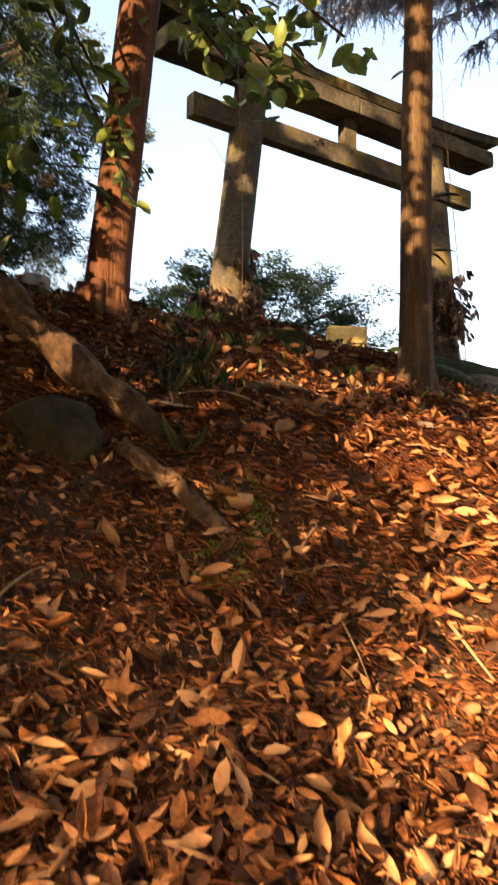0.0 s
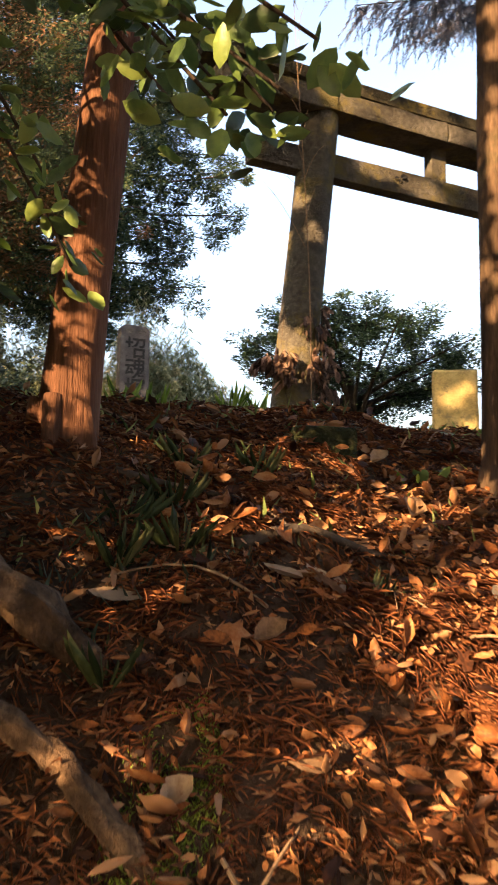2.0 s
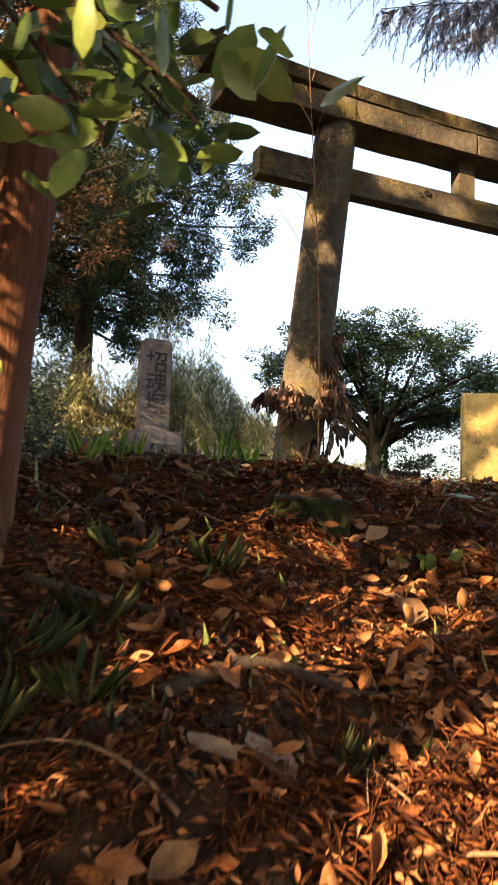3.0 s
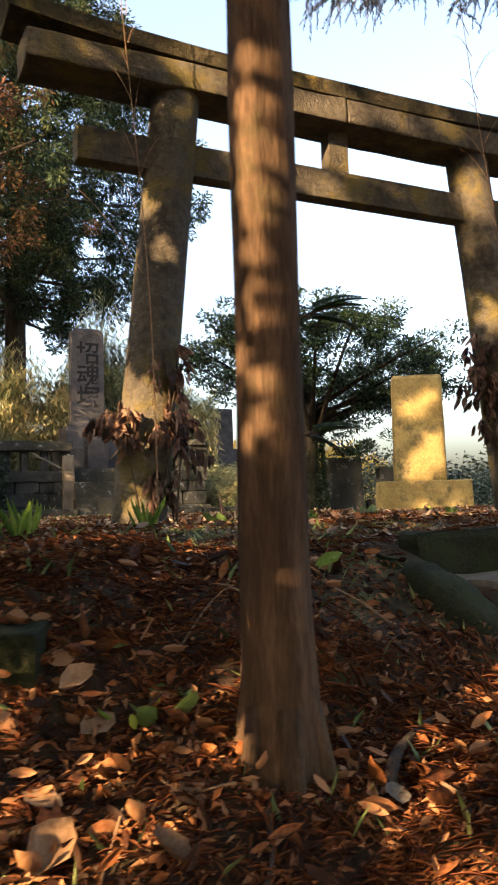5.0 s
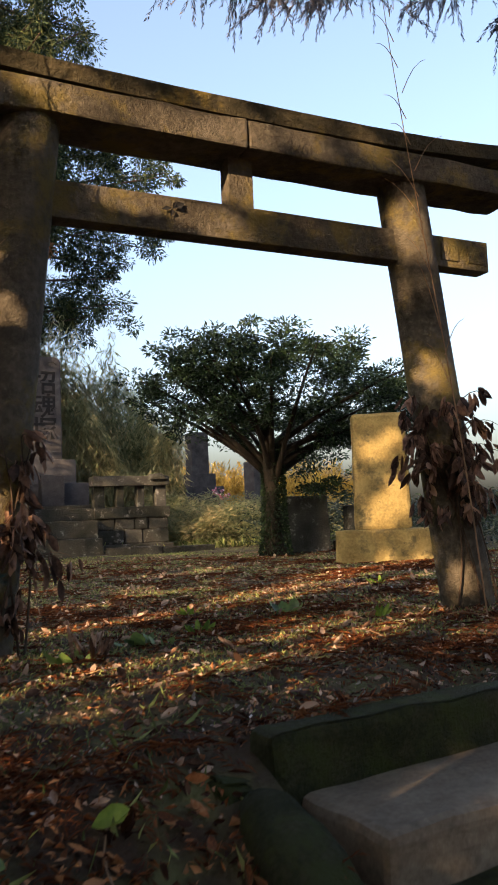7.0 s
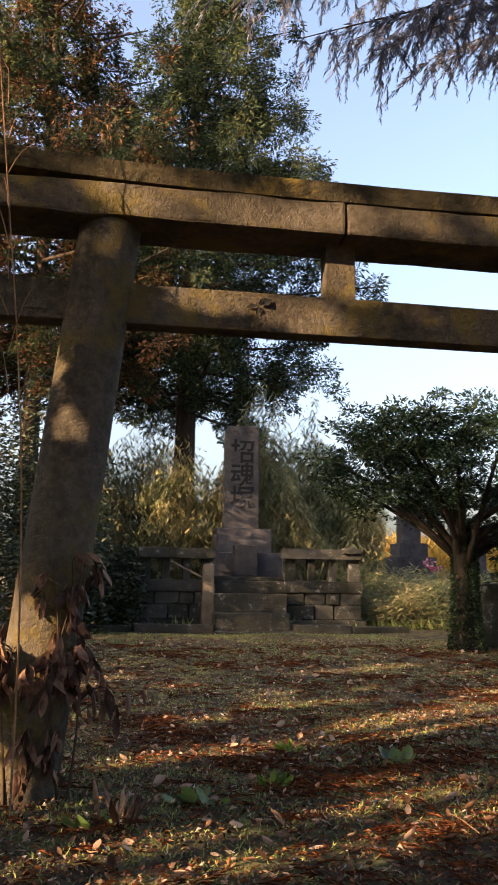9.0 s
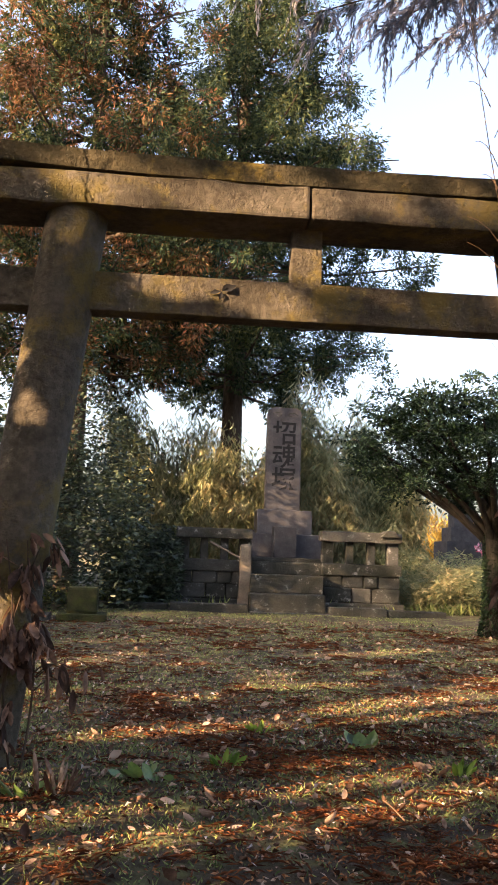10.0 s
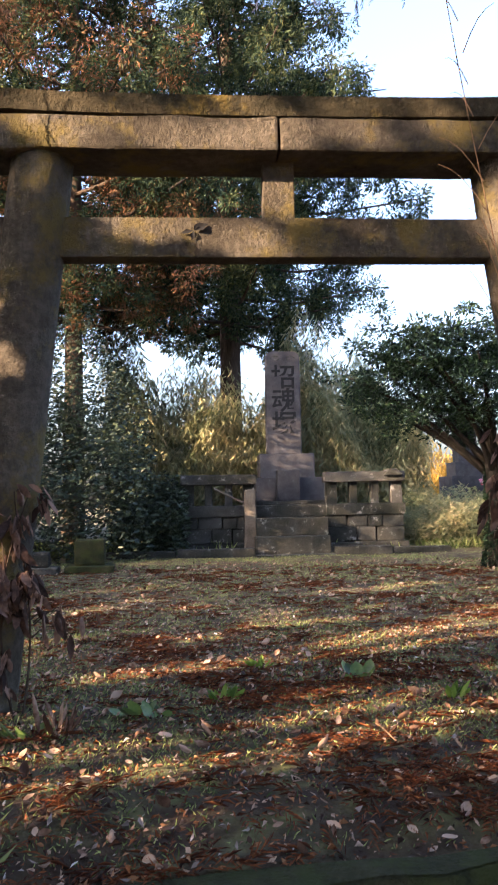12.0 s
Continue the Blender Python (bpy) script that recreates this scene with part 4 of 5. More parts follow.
vg = np.random.default_rng(41)
low = [(vg.uniform(0.42, 0.66), vg.uniform(165, 320), vg.uniform(0.06, 0.24), 9) for k in range(25)]
climb = [(vg.uniform(0.55, 1.15), vg.uniform(240, 345), vg.uniform(0.01, 0.05), 5) for k in range(14)]
aside = [(vg.uniform(0.30, 0.60), vg.uniform(330, 375), vg.uniform(0.16, 0.30), 4) for k in range(4)]
foot = [(vg.uniform(0.12, 0.35), vg.uniform(240, 320), vg.uniform(0.01, 0.06), 5) for k in range(8)]
vine(-1.385, 0.05, low + climb + aside + foot, "withered brown leafy vine clinging round a stone pillar", 1)
hang = [(vg.uniform(0.55, 1.35), vg.uniform(165, 300), vg.uniform(0.04, 0.26), 9) for k in range(48)]
vine(1.62, 0.05, hang, "mass of withered brown leaves hanging on a stone pillar", 3)


# ---- bare saplings ----
def sapling(x, y, h, lean, label, seed):
    g = np.random.default_rng(seed)
    z = float(ground_z(x, y)) - 0.05
    t = thing("sapling", x, y, z, label, "sapling")
    top = np.array([lean[0], lean[1], h])
    main = [tuple(top * u + np.array([0.05 * math.sin(u * 5), 0.04 * math.sin(u * 4), 0])) for u in np.linspace(0, 1, 14)]
    part("stem", tube(main, [0.0055 - 0.004 * u for u in np.linspace(0, 1, 14)], 7), M_TWIG, t)
    for k in range(16):
        u = 0.35 + 0.62 * k / 16
        b = top * u
        a = g.random() * 2 * math.pi
        ln = (0.25 + 0.4 * g.random()) * (1.2 - u)
        d = np.array([math.cos(a) * 0.7, math.sin(a) * 0.5, 0.8])
        pts = [tuple(b + d * ln * s + np.array([0, 0, 0.05 * math.sin(s * 3)])) for s in np.linspace(0, 1, 5)]
        part("twig", tube(pts, [0.0028, 0.0024, 0.002, 0.0015, 0.001], 5), M_TWIG, t)


sapling(-1.42, -0.30, 4.3, (-0.25, -0.15), "bare thin sapling before the gate", 1)
sapling(1.25, -0.55, 4.0, (-0.45, 0.05), "bare leaning sapling before the gate", 2)


# ---- unseen sun-side trees added behind the walker; crowns break the light, open at LIT ----
def build_sun_trees():
    to_sun = -np.array(sun_way)
    side = unit(np.cross(to_sun, [0, 0, 1])[None])[0]
    up = np.cross(side, to_sun)
    g = np.random.default_rng(77)
    for k, (across, dist, spread, n, size, open_by, label) in enumerate(((-3.2, 8.6, 1.35, 40000, 0.125, 0.05, "tall cedar on the sunny side"), (0.3, 9.4, 1.35, 40000, 0.125, 0.06, "broad cedar on the sunny side"),
                                                                        (3.6, 8.8, 1.35, 40000, 0.125, 0.035, "tall cedar on the sunny side"), (-6.4, 9.6, 1.35, 32000, 0.125, 0.035, "cedar down the slope"),
                                                                        (7.0, 10.5, 1.35, 32000, 0.125, 0.035, "cedar at the edge of the wood"), (-1.1, 4.9, 0.60, 46000, 0.062, -0.018, "slim evergreen beside the path"))):
        c = np.array([-1.5, -1.5, 0.2]) + to_sun * dist + side * across
        z = float(ground_z(c[0], c[1]))
        if dist < 6:
            c = c + side * 0.45
        t = trunk("cedar_tree", (c[0], c[1], z), (c[0], c[1], c[2] + (4.5 if dist > 6 else 2.4)), 0.12 if dist > 6 else 0.05, 0.04 if dist > 6 else 0.015, label, 14, 0.3, M_BARKDARK, seed=60 + k)
        c = c - side * (0.45 if dist < 6 else 0.0)
        p = c + side * (g.normal(size=(n, 1)) * spread) + up * (g.uniform(-3.4, 5.2, (n, 1)) if dist > 6 else g.uniform(-2.6, 2.2, (n, 1))) + to_sun * g.normal(size=(n, 1)) * 0.5 * spread
        L = g.uniform(0.7, 1.3, n) * size
        w = unit(g.normal(size=p.shape))
        keep = in_shade(p + w * L[:, None] * 0.5, open_by + size * 0.2) & (p[:, 2] > ground_z(p[:, 0], p[:, 1]) + 0.5)
        p, w, L = p[keep], w[keep], L[keep]
        obj("crown", blades("crown", p - np.array(t.matrix_basis.translation), w, g.normal(size=p.shape), L, L * 0.5), M_CEDAR, t)


build_sun_trees()


def crown_over(t, x, y, z0, z1, radius, n, seed):
    """The high crown of a slim cedar."""
    g = np.random.default_rng(seed)
    o = np.array(t.matrix_basis.translation)
    cs = np.stack([x + g.normal(size=70) * radius * 0.5, y + g.normal(size=70) * radius * 0.5, g.uniform(z0, z1, 70)], -1)
    for c in cs[::5]:
        b = np.array([x, y, c[2] - 0.3])
        limbs(t, None, [([tuple(b - o), tuple((b + c) / 2 - o + np.array([0, 0, 0.15])), tuple(c - o)], 0.03, 0.01)], M_BARKDARK)
    p, w = clumps(cs, g.uniform(0.4, 0.8, 70), n // 70, 0.6)
    L = g.uniform(0.10, 0.22, len(p))
    keep = in_shade(p, 0.08)
    p, w, L = p[keep], w[keep], L[keep]
    obj("crown", blades("crown", p - o, w, g.normal(size=p.shape), L, L * 0.4), M_CEDAR, t)


crown_over(near, -2.04, -2.90, 5.4, 9.0, 3.2, 15000, 1)
crown_over(left, -3.1, -2.75, 5.2, 9.0, 3.2, 15000, 2)
# two unseen cedars added to screen sky light from the right and behind
unseen_right_cedar = trunk("cedar_tree", (4.6, -5.6, float(ground_z(4.6, -5.6))), (4.6, -5.5, 10), 0.2, 0.06, "cedar standing below the stairs", 14, 0.3, M_BARKDARK, seed=71)
crown_over(unseen_right_cedar, 4.6, -5.6, 1.5, 10.0, 3.4, 20000, 3)
unseen_back_cedar = trunk("cedar_tree", (-2.0, -9.0, float(ground_z(-2.0, -9.0))), (-2.0, -9.0, 9), 0.2, 0.06, "cedar standing down the slope", 14, 0.3, M_BARKDARK, seed=72)
crown_over(unseen_back_cedar, -2.0, -9.0, 0.5, 9.0, 3.4, 20000, 4)


# ---- litter, turf and small plants ----
def scatter(n, x0, x1, y0, y1, dens=None):
    x, y = rng.uniform(x0, x1, n * 6), rng.uniform(y0, y1, n * 6)
    if dens is not None:
        ok = rng.random(n * 6) < dens(x, y)
        x, y = x[ok], y[ok]
    return x[:n], y[:n]


def slope_normal(x, y):
    e = 0.05
    return unit(np.stack([-(ground_z(x + e, y) - ground_z(x - e, y)) / (2 * e), -(ground_z(x, y + e) - ground_z(x, y - e)) / (2 * e), np.ones_like(x)], -1))


def litter(name, n, box, size, width, tilt, material, label, category, dens=None, lift=0.02, template=LEAF8):
    x, y = scatter(n, *box, dens)
    n = len(x)
    up = unit(slope_normal(x, y) + rng.normal(size=(n, 3)) * tilt)
    a = rng.random(n) * 2 * math.pi
    way = np.stack([np.cos(a), np.sin(a), np.zeros(n)], -1)
    way = unit(way - up * (way * up).sum(1, keepdims=True))
    L = rng.uniform(*size, n)
    p = on_ground(x, y, 0.0) + rng.uniform(0.003, lift, (n, 1)) * np.array([0, 0, 1])
    o = obj(name, blades(name, p, way, up, L, L * width * rng.uniform(0.55, 1.35, n), template, rng.uniform(-2.4, 4.4, n)), material)
    return tagged(o, label, category, kind="stuff")


off_stairs = lambda x, y: np.where(((x + 0.93) * 0.9945 + (y + 1.93) * 0.1045 > -0.05) & ((x + 0.93) * 0.9945 + (y + 1.93) * 0.1045 < 2.1) & (-(x + 0.93) * 0.1045 + (y + 1.93) * 0.9945 < 0.17), 0.0, 1.0)
def more_below(x, y):
    lump = 0.55 + 0.45 * np.sin(x * 4.3 + y * 2.7) * np.sin(y * 3.9 - x * 1.7 + 1)
    bank = np.clip(0.38 + 0.7 * (-3.3 - y) / 0.8, 0.38, 1.0) * np.where((x < -3.45) & (y > -4.2), 0.22, 1.0) * np.where((x > -1.78) & (y > -3.7), 0.4, 1.0) * np.where(y > -2.75, 0.55, 1.0)
    return off_stairs(x, y) * bank * np.clip(lump + np.clip(-4.2 - y, 0, 1), 0.15, 1)


litter("leaf_litter", 28000, (-6.6, 0.2, -6.8, -1.9), (0.025, 0.09), 0.36, 0.85, M_LITTER, "thick brown leaf litter over the slope", "fallen leaves", more_below, 0.06)
def beyond(x, y):
    d = np.maximum(np.maximum(-6.6 - x, x - 0.2), np.maximum(-6.8 - y, 0))
    return off_stairs(x, y) * np.where(d > 0, np.exp(-np.clip(d, 0, 9) / 1.3), 0)


litter("outer_litter", 30000, (-12, 5, -12, -2.2), (0.04, 0.10), 0.48, 0.6, M_LITTER, "brown leaf litter thinning out over the slope", "fallen leaves", beyond, 0.05, LEAF4)
litter("lobed_litter", 520, (-6.4, 0.2, -6.6, -2.0), (0.05, 0.10), 0.9, 0.35, M_LITTER, "curled lobed leaves among the litter", "fallen leaves", more_below, 0.06, PALM)
litter("small_litter", 62000, (-5.8, 0.5, -6.0, -1.2), (0.010, 0.045), 0.4, 0.8, M_LITTER, "crumbled leaf bits over the bank", "fallen leaves", lambda x, y: off_stairs(x, y) * np.clip((-1.5 - y) / 1.2, 0.04, 1), 0.03, LEAF4)
litter("turf_bits", 26000, (-5, 6, -2.0, 9), (0.01, 0.04), 0.45, 0.5, M_DEAD, "crumbled leaf bits on the mossy turf", "fallen leaves", off_stairs, 0.015, LEAF4)
litter("near_bits", 17000, (-3.0, 2.8, -2.0, 2.2), (0.010, 0.035), 0.4, 0.6, M_LITTER, "dark leaf bits on the worn soil by the stairs", "fallen leaves", off_stairs, 0.02, LEAF4)
litter("pale_bits", 9000, (-3.0, 3.4, -1.9, 4.0), (0.010, 0.032), 0.45, 0.6, M_DEAD, "pale leaf crumbs on the worn soil", "fallen leaves", off_stairs, 0.02, LEAF4)
litter("white_bits", 2600, (-3.0, 3.6, -1.9, 4.5), (0.012, 0.045), 0.4, 0.7, M_CRUMB, "pale bleached leaf scraps on the worn soil", "fallen leaves", off_stairs, 0.025, LEAF4)
litter("near_leaves", 1100, (-3.0, 2.8, -2.0, 2.2), (0.02, 0.055), 0.5, 0.45, M_DEAD, "pale dry leaves on the worn soil", "fallen leaves", off_stairs, 0.025)
litter("scattered_leaves", 3600, (-5, 6, -2.0, 9), (0.03, 0.075), 0.5, 0.3, M_DEAD, "scattered dry leaves on the mossy turf", "fallen leaves", off_stairs, 0.02)


def sprays(name, n, box, size, material, label, dens=None):
    x, y = scatter(n, *box, dens)
    n = len(x)
    up = slope_normal(x, y)
    P, W, U, L = [], [], [], []
    base = on_ground(x, y, 0.012)
    for i in range(n):
        a = rng.random() * 2 * math.pi
        d = np.array([math.cos(a), math.sin(a), 0])
        d = d - up[i] * (d @ up[i]) + np.array([0, 0, 0.12 * rng.random()])
        s = np.cross(up[i], d)
        ln = rng.uniform(*size)
        k = 11
        u = np.arange(k) / k
        bend = rng.normal() * 0.35
        ax = base[i] + d * ln * u[:, None] + s * (bend * ln * u * u)[:, None]
        sg = np.where(np.arange(k) % 2, 1, -1)[:, None]
        P.append(ax)
        W.append(d + s * sg * 0.55 + rng.normal(size=(k, 3)) * 0.12)
        U.append(np.tile(up[i], (k, 1)))
        L.append(ln * 0.42 * (1.05 - 0.6 * u))
    P, W, U, L = map(np.concatenate, (P, W, U, L))
    o = obj(name, blades(name, P, W, U, L, np.full(len(P), 0.0046)), material)
    return tagged(o, label, "cedar sprays", kind="stuff")


sprays("fallen_sprays", 8000, (-5.6, 0.3, -6.2, -1.6), (0.07, 0.22), M_NEEDLE, "fallen reddish cedar sprays on the slope", lambda x, y: off_stairs(x, y) * np.where((x > -1.78) & (y > -3.7), 0.35, 1.0))
def patchy(x, y):
    v = np.sin(x * 2.1 + y * 1.1 + 0.6) + np.sin(y * 3.9 - x * 1.8) + np.sin(x * 5.3 + y * 2.2 + 2) + 0.8 * np.sin(y * 7.9 - x * 4.1 + 1)
    return np.clip(0.12 + 0.45 * (v - 0.4), 0.10, 1.0)



sprays("near_sprays", 900, (-3.2, 3.0, -1.9, 1.5), (0.08, 0.2), M_NEEDLE, "rusty cedar sprays on the worn soil", patchy)
sprays("rusty_sprays", 5000, (-4, 6.5, -1.7, 8), (0.08, 0.2), M_NEEDLE, "rusty cedar sprays strewn over the turf", patchy)


def turf(name, n, box, length, width, material, label, dens=None, lean=0.6):
    x, y = scatter(n, *box, dens)
    n = len(x)
    L = rng.uniform(*length, n)
    w = np.stack([rng.normal(size=n) * lean, rng.normal(size=n) * lean, np.ones(n)], -1)
    o = obj(name, blades(name, on_ground(x, y, -0.004), w, rng.normal(size=(n, 3)), L, np.full(n, width)), material)
    return tagged(o, label, "grass", kind="stuff")


green = lambda x, y: 0.25 + 0.75 * (np.sin(x * 1.7 - y * 0.6) * np.sin(y * 1.3 + x) > -0.2)
turf("turf", 62000, (-6, 7, -0.9, 10.5), (0.012, 0.045), 0.007, M_GRASS, "short mossy turf on the level top", green, 1.0)
turf("near_turf", 26000, (-3.2, 3.2, -1.6, 2.6), (0.01, 0.04), 0.006, M_GRASS, "thin moss and turf on the worn soil", green, 1.1)
turf("bank_grass", 420, (-4.6, -0.9, -3.3, -1.2), (0.05, 0.13), 0.003, M_GRASS, "sparse grass blades on the bank's edge", None, 0.8)
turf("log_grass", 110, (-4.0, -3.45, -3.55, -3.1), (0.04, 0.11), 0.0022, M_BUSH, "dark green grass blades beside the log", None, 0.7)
turf("pole_moss", 5200, (-4.12, -3.72, -4.12, -3.72), (0.008, 0.022), 0.005, M_FRESH, "bright moss cushion under the thin pole", lambda x, y: np.exp(-(((x - y - 0.02) / 0.09) ** 2)) * (np.sin(x * 31) * np.sin(y * 27) > -0.35), 1.0)
turf("far_grass", 9000, (-7, 12, 11.3, 15), (0.08, 0.3), 0.02, M_GRASS, "rough grass round the graves", None, 0.5)


def tuft(x, y, n, length, width, label, material, seed, spread=0.06, lean=0.6, name="grass_tuft"):
    g = np.random.default_rng(seed)
    z = float(ground_z(x, y)) - 0.01
    a = g.random(n) * 2 * math.pi
    P = np.stack([np.cos(a) * spread * g.random(n), np.sin(a) * spread * g.random(n), np.zeros(n)], -1)
    W = np.stack([np.cos(a) * lean, np.sin(a) * lean, 1 + 0 * a], -1) + g.normal(size=(n, 3)) * 0.2
    L = g.uniform(*length, n)
    o = thing(name, x, y, z, label, "plant")
    obj("leaves", blades("leaves", P, W, g.normal(size=P.shape) * 0.3 + np.array([0, 0, 1]), L, L * width, LEAF8), material, o)


for k, (x, y) in enumerate(((-2.60, -1.40), (-2.50, -1.25), (-2.35, -1.2), (-3.05, -1.3), (-2.90, -1.1), (-2.25, -0.9), (-1.65, -0.8), (-3.25, -1.5))):
    tuft(x, y, 9, (0.10, 0.21), 0.10, "fresh green strap-leaved plant at the bank's edge", M_FRESH, 100 + k, 0.05, 0.55, "green_plant")
for k, (x, y) in enumerate(((-0.65, -0.10), (-1.07, -0.47), (-0.55, -0.15), (0.52, 0.48), (-2.2, -2.62))):
    tuft(x, y, 7, (0.07, 0.12), 0.72, "low plant with broad round green leaves", M_BROAD, 200 + k, 0.07, 1.3, "leafy_plant")


for k, (x, y) in enumerate(((-3.72, -3.12), (-3.62, -3.28), (-3.80, -3.30), (-3.55, -3.05), (-3.40, -2.80), (-3.15, -2.85), (-3.10, -3.42), (-2.95, -3.45), (-3.92, -3.62))):
    tuft(x, y, 24, (0.07, 0.17), 0.020, "thin drooping grass tuft growing from the bank", M_BLADE, 400 + k, 0.04, 0.9, "grass_tuft")


# ---- a dead leaf stuck to the tie beam, and a sprig on the slim trunk ----
mark = thing("dead_leaf", -0.36, -0.012, 2.385, "dark shrivelled leaf stuck to the stone beam", "leaf")
g5 = np.random.default_rng(9)
mw = np.array([(1, 0, 0.5), (-1, 0, -0.2), (-0.2, 0, -1), (0.5, 0, 0.9)], float)
obj("blade", blades("blade", np.zeros((4, 3)), mw, np.tile((0.0, -1.0, 0.1), (4, 1)), np.array([0.085, 0.07, 0.05, 0.05]), np.array([0.05, 0.03, 0.03, 0.02])), M_INK, mark)
def sprig(z, ways, label):
    t = thing("cedar_sprig", -1.905, -2.875, z, label, "sprig")
    for w in ways:
        w = np.array(w, float)
        ln = float(np.linalg.norm(w))
        k = 26
        u = np.linspace(0.12, 1, k)[:, None]
        axis = w * u + np.array([0, 0, -0.25 * ln]) * u * u
        up = np.array([0.15, -0.5, 1.0])
        side = unit(np.cross(w, up)[None])[0] * np.where(np.arange(k) % 2, 1, -1)[:, None]
        obj("needles", blades("needles", axis, unit(unit(w[None]) + side * 0.75), np.tile(up, (k, 1)), ln * 0.42 * (1.08 - 0.75 * u[:, 0]), np.full(k, 0.011)), M_YEW, t)
        part("twig", tube([(0, 0, 0), tuple(w * 0.5 + np.array([0, 0, -0.06 * ln])), tuple(axis[-1])], [0.003, 0.0022, 0.001], 5), M_BARKDARK, t)


sprig(0.585, ((0.15, -0.05, 0.09), (0.16, -0.03, 0.01), (0.11, -0.10, 0.05)), "small green cedar sprig growing from a trunk")
sprig(0.28, ((0.13, -0.05, 0.05), (0.12, 0.0, -0.02)), "low dark cedar sprig growing from a trunk")


# ---- fallen twigs ----
def twig(x, y, length, a, r, seed):
    g = np.random.default_rng(seed)
    z = float(ground_z(x, y)) + 0.02
    t = thing("fallen_twig", x, y, z, "thin dry twig lying on the leaf litter", "twig", "fallen twigs")
    pts = []
    bend = g.normal() * 0.3
    for u in np.linspace(0, 1, 7):
        b = a + bend * u
        px, py = math.cos(b) * length * u, math.sin(b) * length * u
        pts.append((px, py, float(ground_z(x + px, y + py)) - z + 0.03 + 0.02 * math.sin(u * 4 + seed)))
    part("stem", tube(pts, [r * (1 - 0.6 * u) for u in np.linspace(0, 1, 7)], 6), M_TWIG, t)


tg = np.random.default_rng(4)
for k in range(46):
    twig(tg.uniform(-5, -0.9), tg.uniform(-5.2, -2.3), tg.uniform(0.12, 0.45), tg.uniform(0, 6.28), tg.uniform(0.0025, 0.006), k)
for k in range(14):
    twig(tg.uniform(-1.4, 1.6), tg.uniform(-1.5, 2.0), tg.uniform(0.12, 0.4), tg.uniform(0, 6.28), tg.uniform(0.002, 0.005), 60 + k)


# ---- bare roots along the bank ----
def bank_root(x0, y0, x1, y1, r, seed):
    z = float(ground_z(x0, y0))
    t = thing("bare_root", x0, y0, z, "bare brown root winding along the bank", "root", "bank roots")
    pts = []
    for u in np.linspace(0, 1, 12):
        px = (x1 - x0) * u + 0.03 * math.sin(u * 7 + seed)
        py = (y1 - y0) * u + 0.03 * math.sin(u * 5 + 2 * seed)
        pts.append((px, py, float(ground_z(x0 + px, y0 + py)) - z + r * 0.4 + 0.02 * math.sin(u * 3.14)))
    part("stem", tube(pts, [r * (1 - 0.65 * u) for u in np.linspace(0, 1, 12)], 8, 0.2, seed), M_BARKDARK, t, smooth=True)


for k, (a, b, c, d, r) in enumerate(((-3.45, -3.28, -2.8, -3.22, 0.022), (-3.3, -3.36, -2.85, -3.45, 0.014), (-1.8, -2.95, -1.35, -2.7, 0.02), (-3.7, -2.9, -3.2, -3.2, 0.018), (-2.0, -2.95, -2.4, -3.3, 0.008))):
    bank_root(a, b, c, d, r, k)


# ---- heaps of brown fronds, and single leaves that stand out ----
sprays("frond_heap", 75, (-1.75, -0.98, -3.4, -2.45), (0.16, 0.30), M_NEEDLE, "heap of brown cedar fronds beside the stairs")
sprays("bank_frond_heap", 60, (-3.45, -3.05, -3.14, -2.98), (0.12, 0.22), M_NEEDLE, "heap of red dead cedar fronds on the bank's lip")
sprays("sunny_fronds", 420, (-3.3, -2.3, -4.2, -3.4), (0.10, 0.24), M_NEEDLE, "dead cedar fronds in the sunny hollow of the slope")
sprays("trunk_fronds", 240, (-1.9, -1.0, -3.5, -2.5), (0.10, 0.26), M_NEEDLE, "dead brown cedar fronds beside the trunk")
sprays("red_frond_heap", 260, (2.5, 3.9, 2.9, 3.75), (0.12, 0.24), M_NEEDLE, "rust-red fronds before the lichened stone")


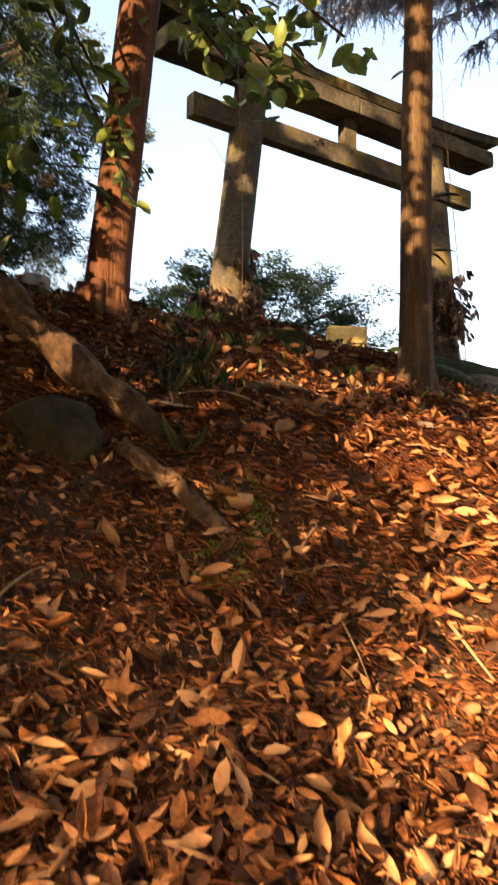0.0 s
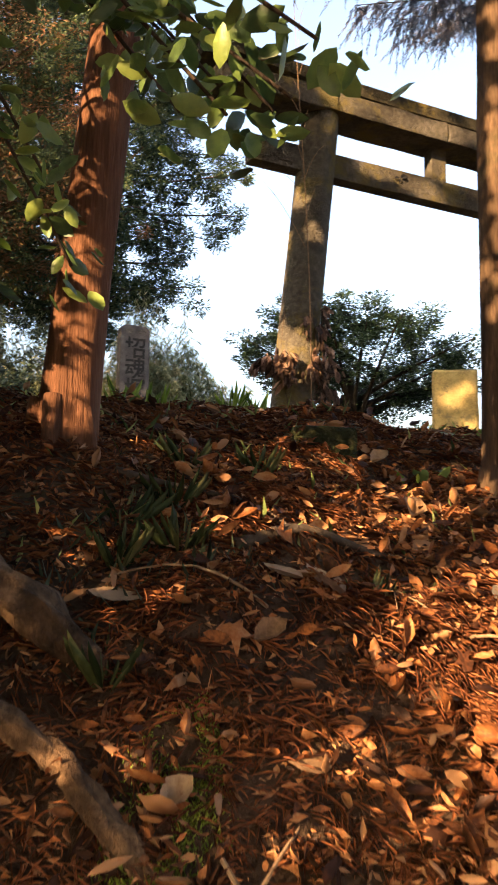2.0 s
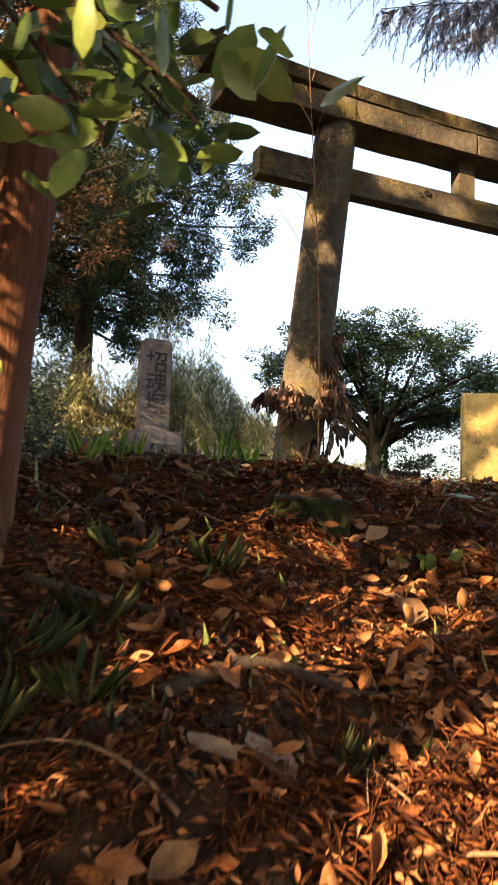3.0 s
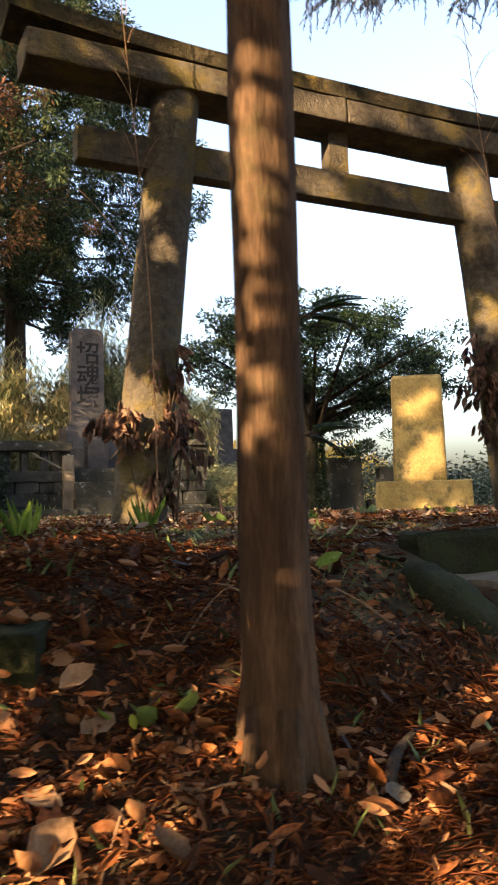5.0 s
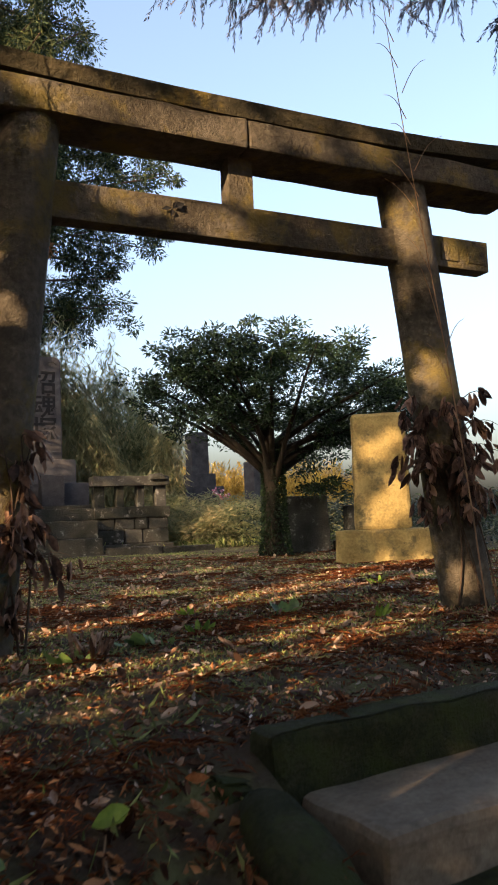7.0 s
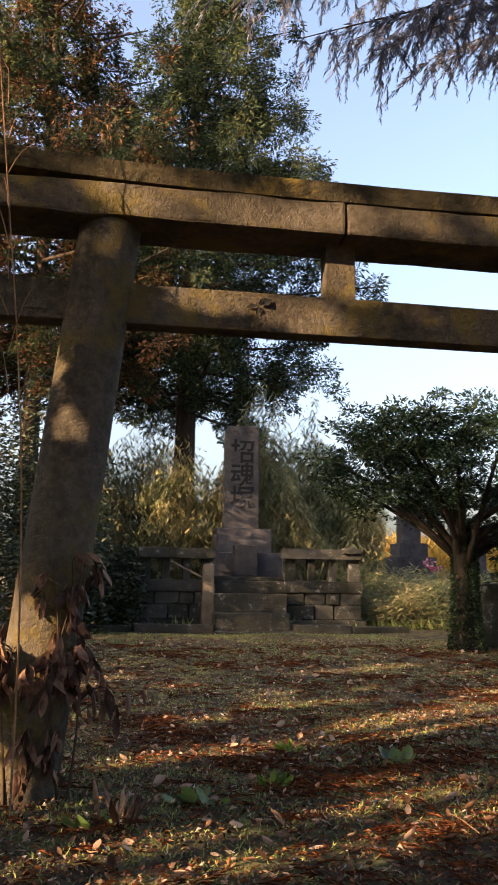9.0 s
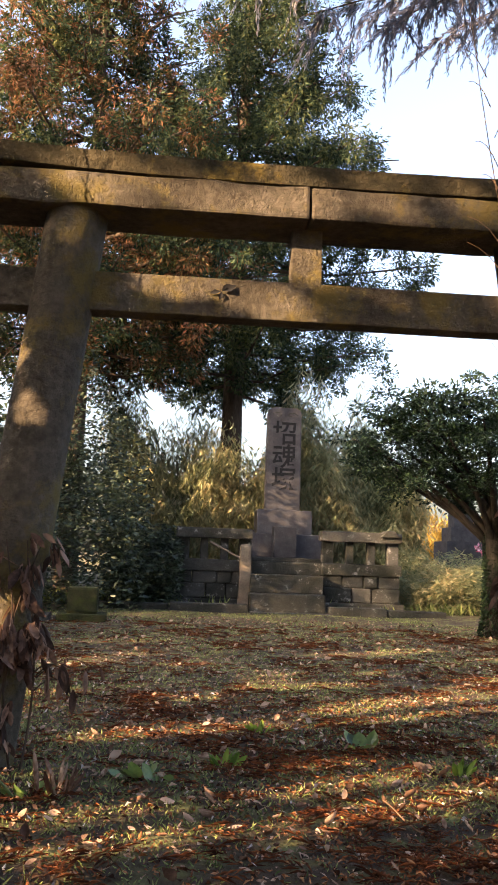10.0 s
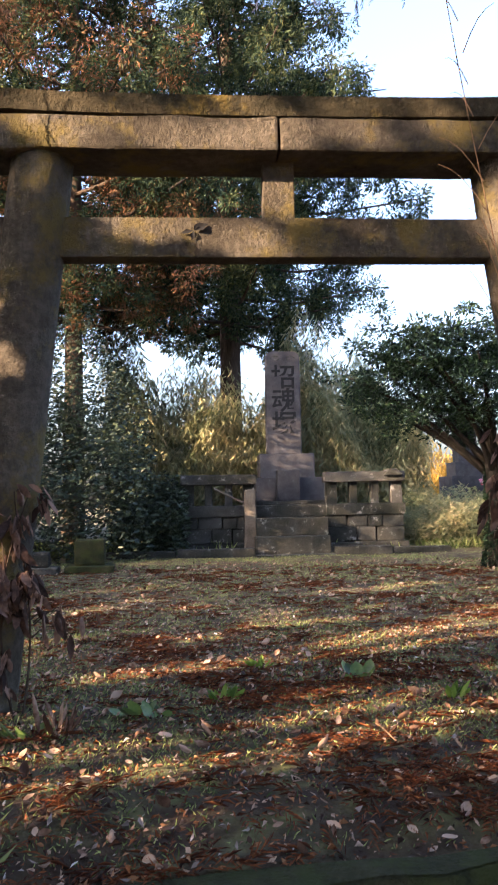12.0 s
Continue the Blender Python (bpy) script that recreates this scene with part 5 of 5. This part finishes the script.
def lone_leaf(x, y, length, a, material, label):
    z = float(ground_z(x, y)) + 0.035
    t = thing("fallen_leaf", x, y, z, label, "leaf")
    obj("blade", blades("blade", np.zeros((1, 3)), np.array([[math.cos(a), math.sin(a), 0.12]]), np.array([[0.1, -0.35, 1.0]]), np.array([length]), np.array([length * 0.72]), LEAF8, np.array([1.5 + 2.0 * math.sin(x * 40)])), material, t)


lone_leaf(-1.40, -2.03, 0.11, -0.6, M_FRESH, "yellow-green leaf fallen on the soil")
lone_leaf(-1.62, -2.12, 0.13, 2.6, M_BROAD, "grey-green leaf fallen on the soil")
lone_leaf(-3.35, -4.75, 0.13, 0.7, M_BROAD, "green leaf among brown litter")
lone_leaf(-2.24, -2.43, 0.12, 2.2, M_BROAD, "grey-green round leaf standing in the litter")
lone_leaf(-2.83, -3.66, 0.10, 0.3, M_TREAD, "pale dry leaf in a patch of sun")
lone_leaf(-3.28, -3.60, 0.14, 1.9, M_DEAD, "large curled brown leaf on the bank")
lone_leaf(-1.80, -3.08, 0.09, 1.2, M_TREAD, "pale leaf beside a trunk")
for x, y, ln, a in ((-3.66, -3.32, 0.085, 1.2), (-3.376, -3.55, 0.12, 2.2), (-3.89, -3.90, 0.08, 0.4), (-3.51, -3.91, 0.10, 2.9), (-3.59, -3.69, 0.09, 0.1), (-3.79, -3.49, 0.14, 2.6), (-2.43, -2.65, 0.11, 0.5), (-2.26, -2.98, 0.12, 1.5), (-2.52, -2.86, 0.10, 2.4), (-2.46, -2.54, 0.10, 0.2), (-2.62, -3.02, 0.13, 0.8), (-2.33, -3.12, 0.10, 2.0), (-2.85, -3.35, 0.09, 1.0), (-3.2, -3.85, 0.11, 0.3)):
    lone_leaf(x, y, ln, a, M_PALELEAF, "large tan dead leaf lying curled on the bank")
tuft(-0.98, -0.42, 20, (0.06, 0.20), 0.13, "withered brown plant beside a stone pillar", M_DEAD, 301, 0.08, 0.5, "withered_plant")
tuft(-2.28, -2.60, 5, (0.05, 0.09), 0.45, "small green seedling in the leaf litter", M_FRESH, 302, 0.06, 0.8, "seedling")
for k, (x, y) in enumerate(((0.01, 0.85), (0.92, 0.05), (-0.25, 0.1), (2.2, 1.9))):
    tuft(x, y, 12, (0.05, 0.11), 0.3, "small green weed in the turf", M_FRESH, 310 + k, 0.05, 1.1, "weed")
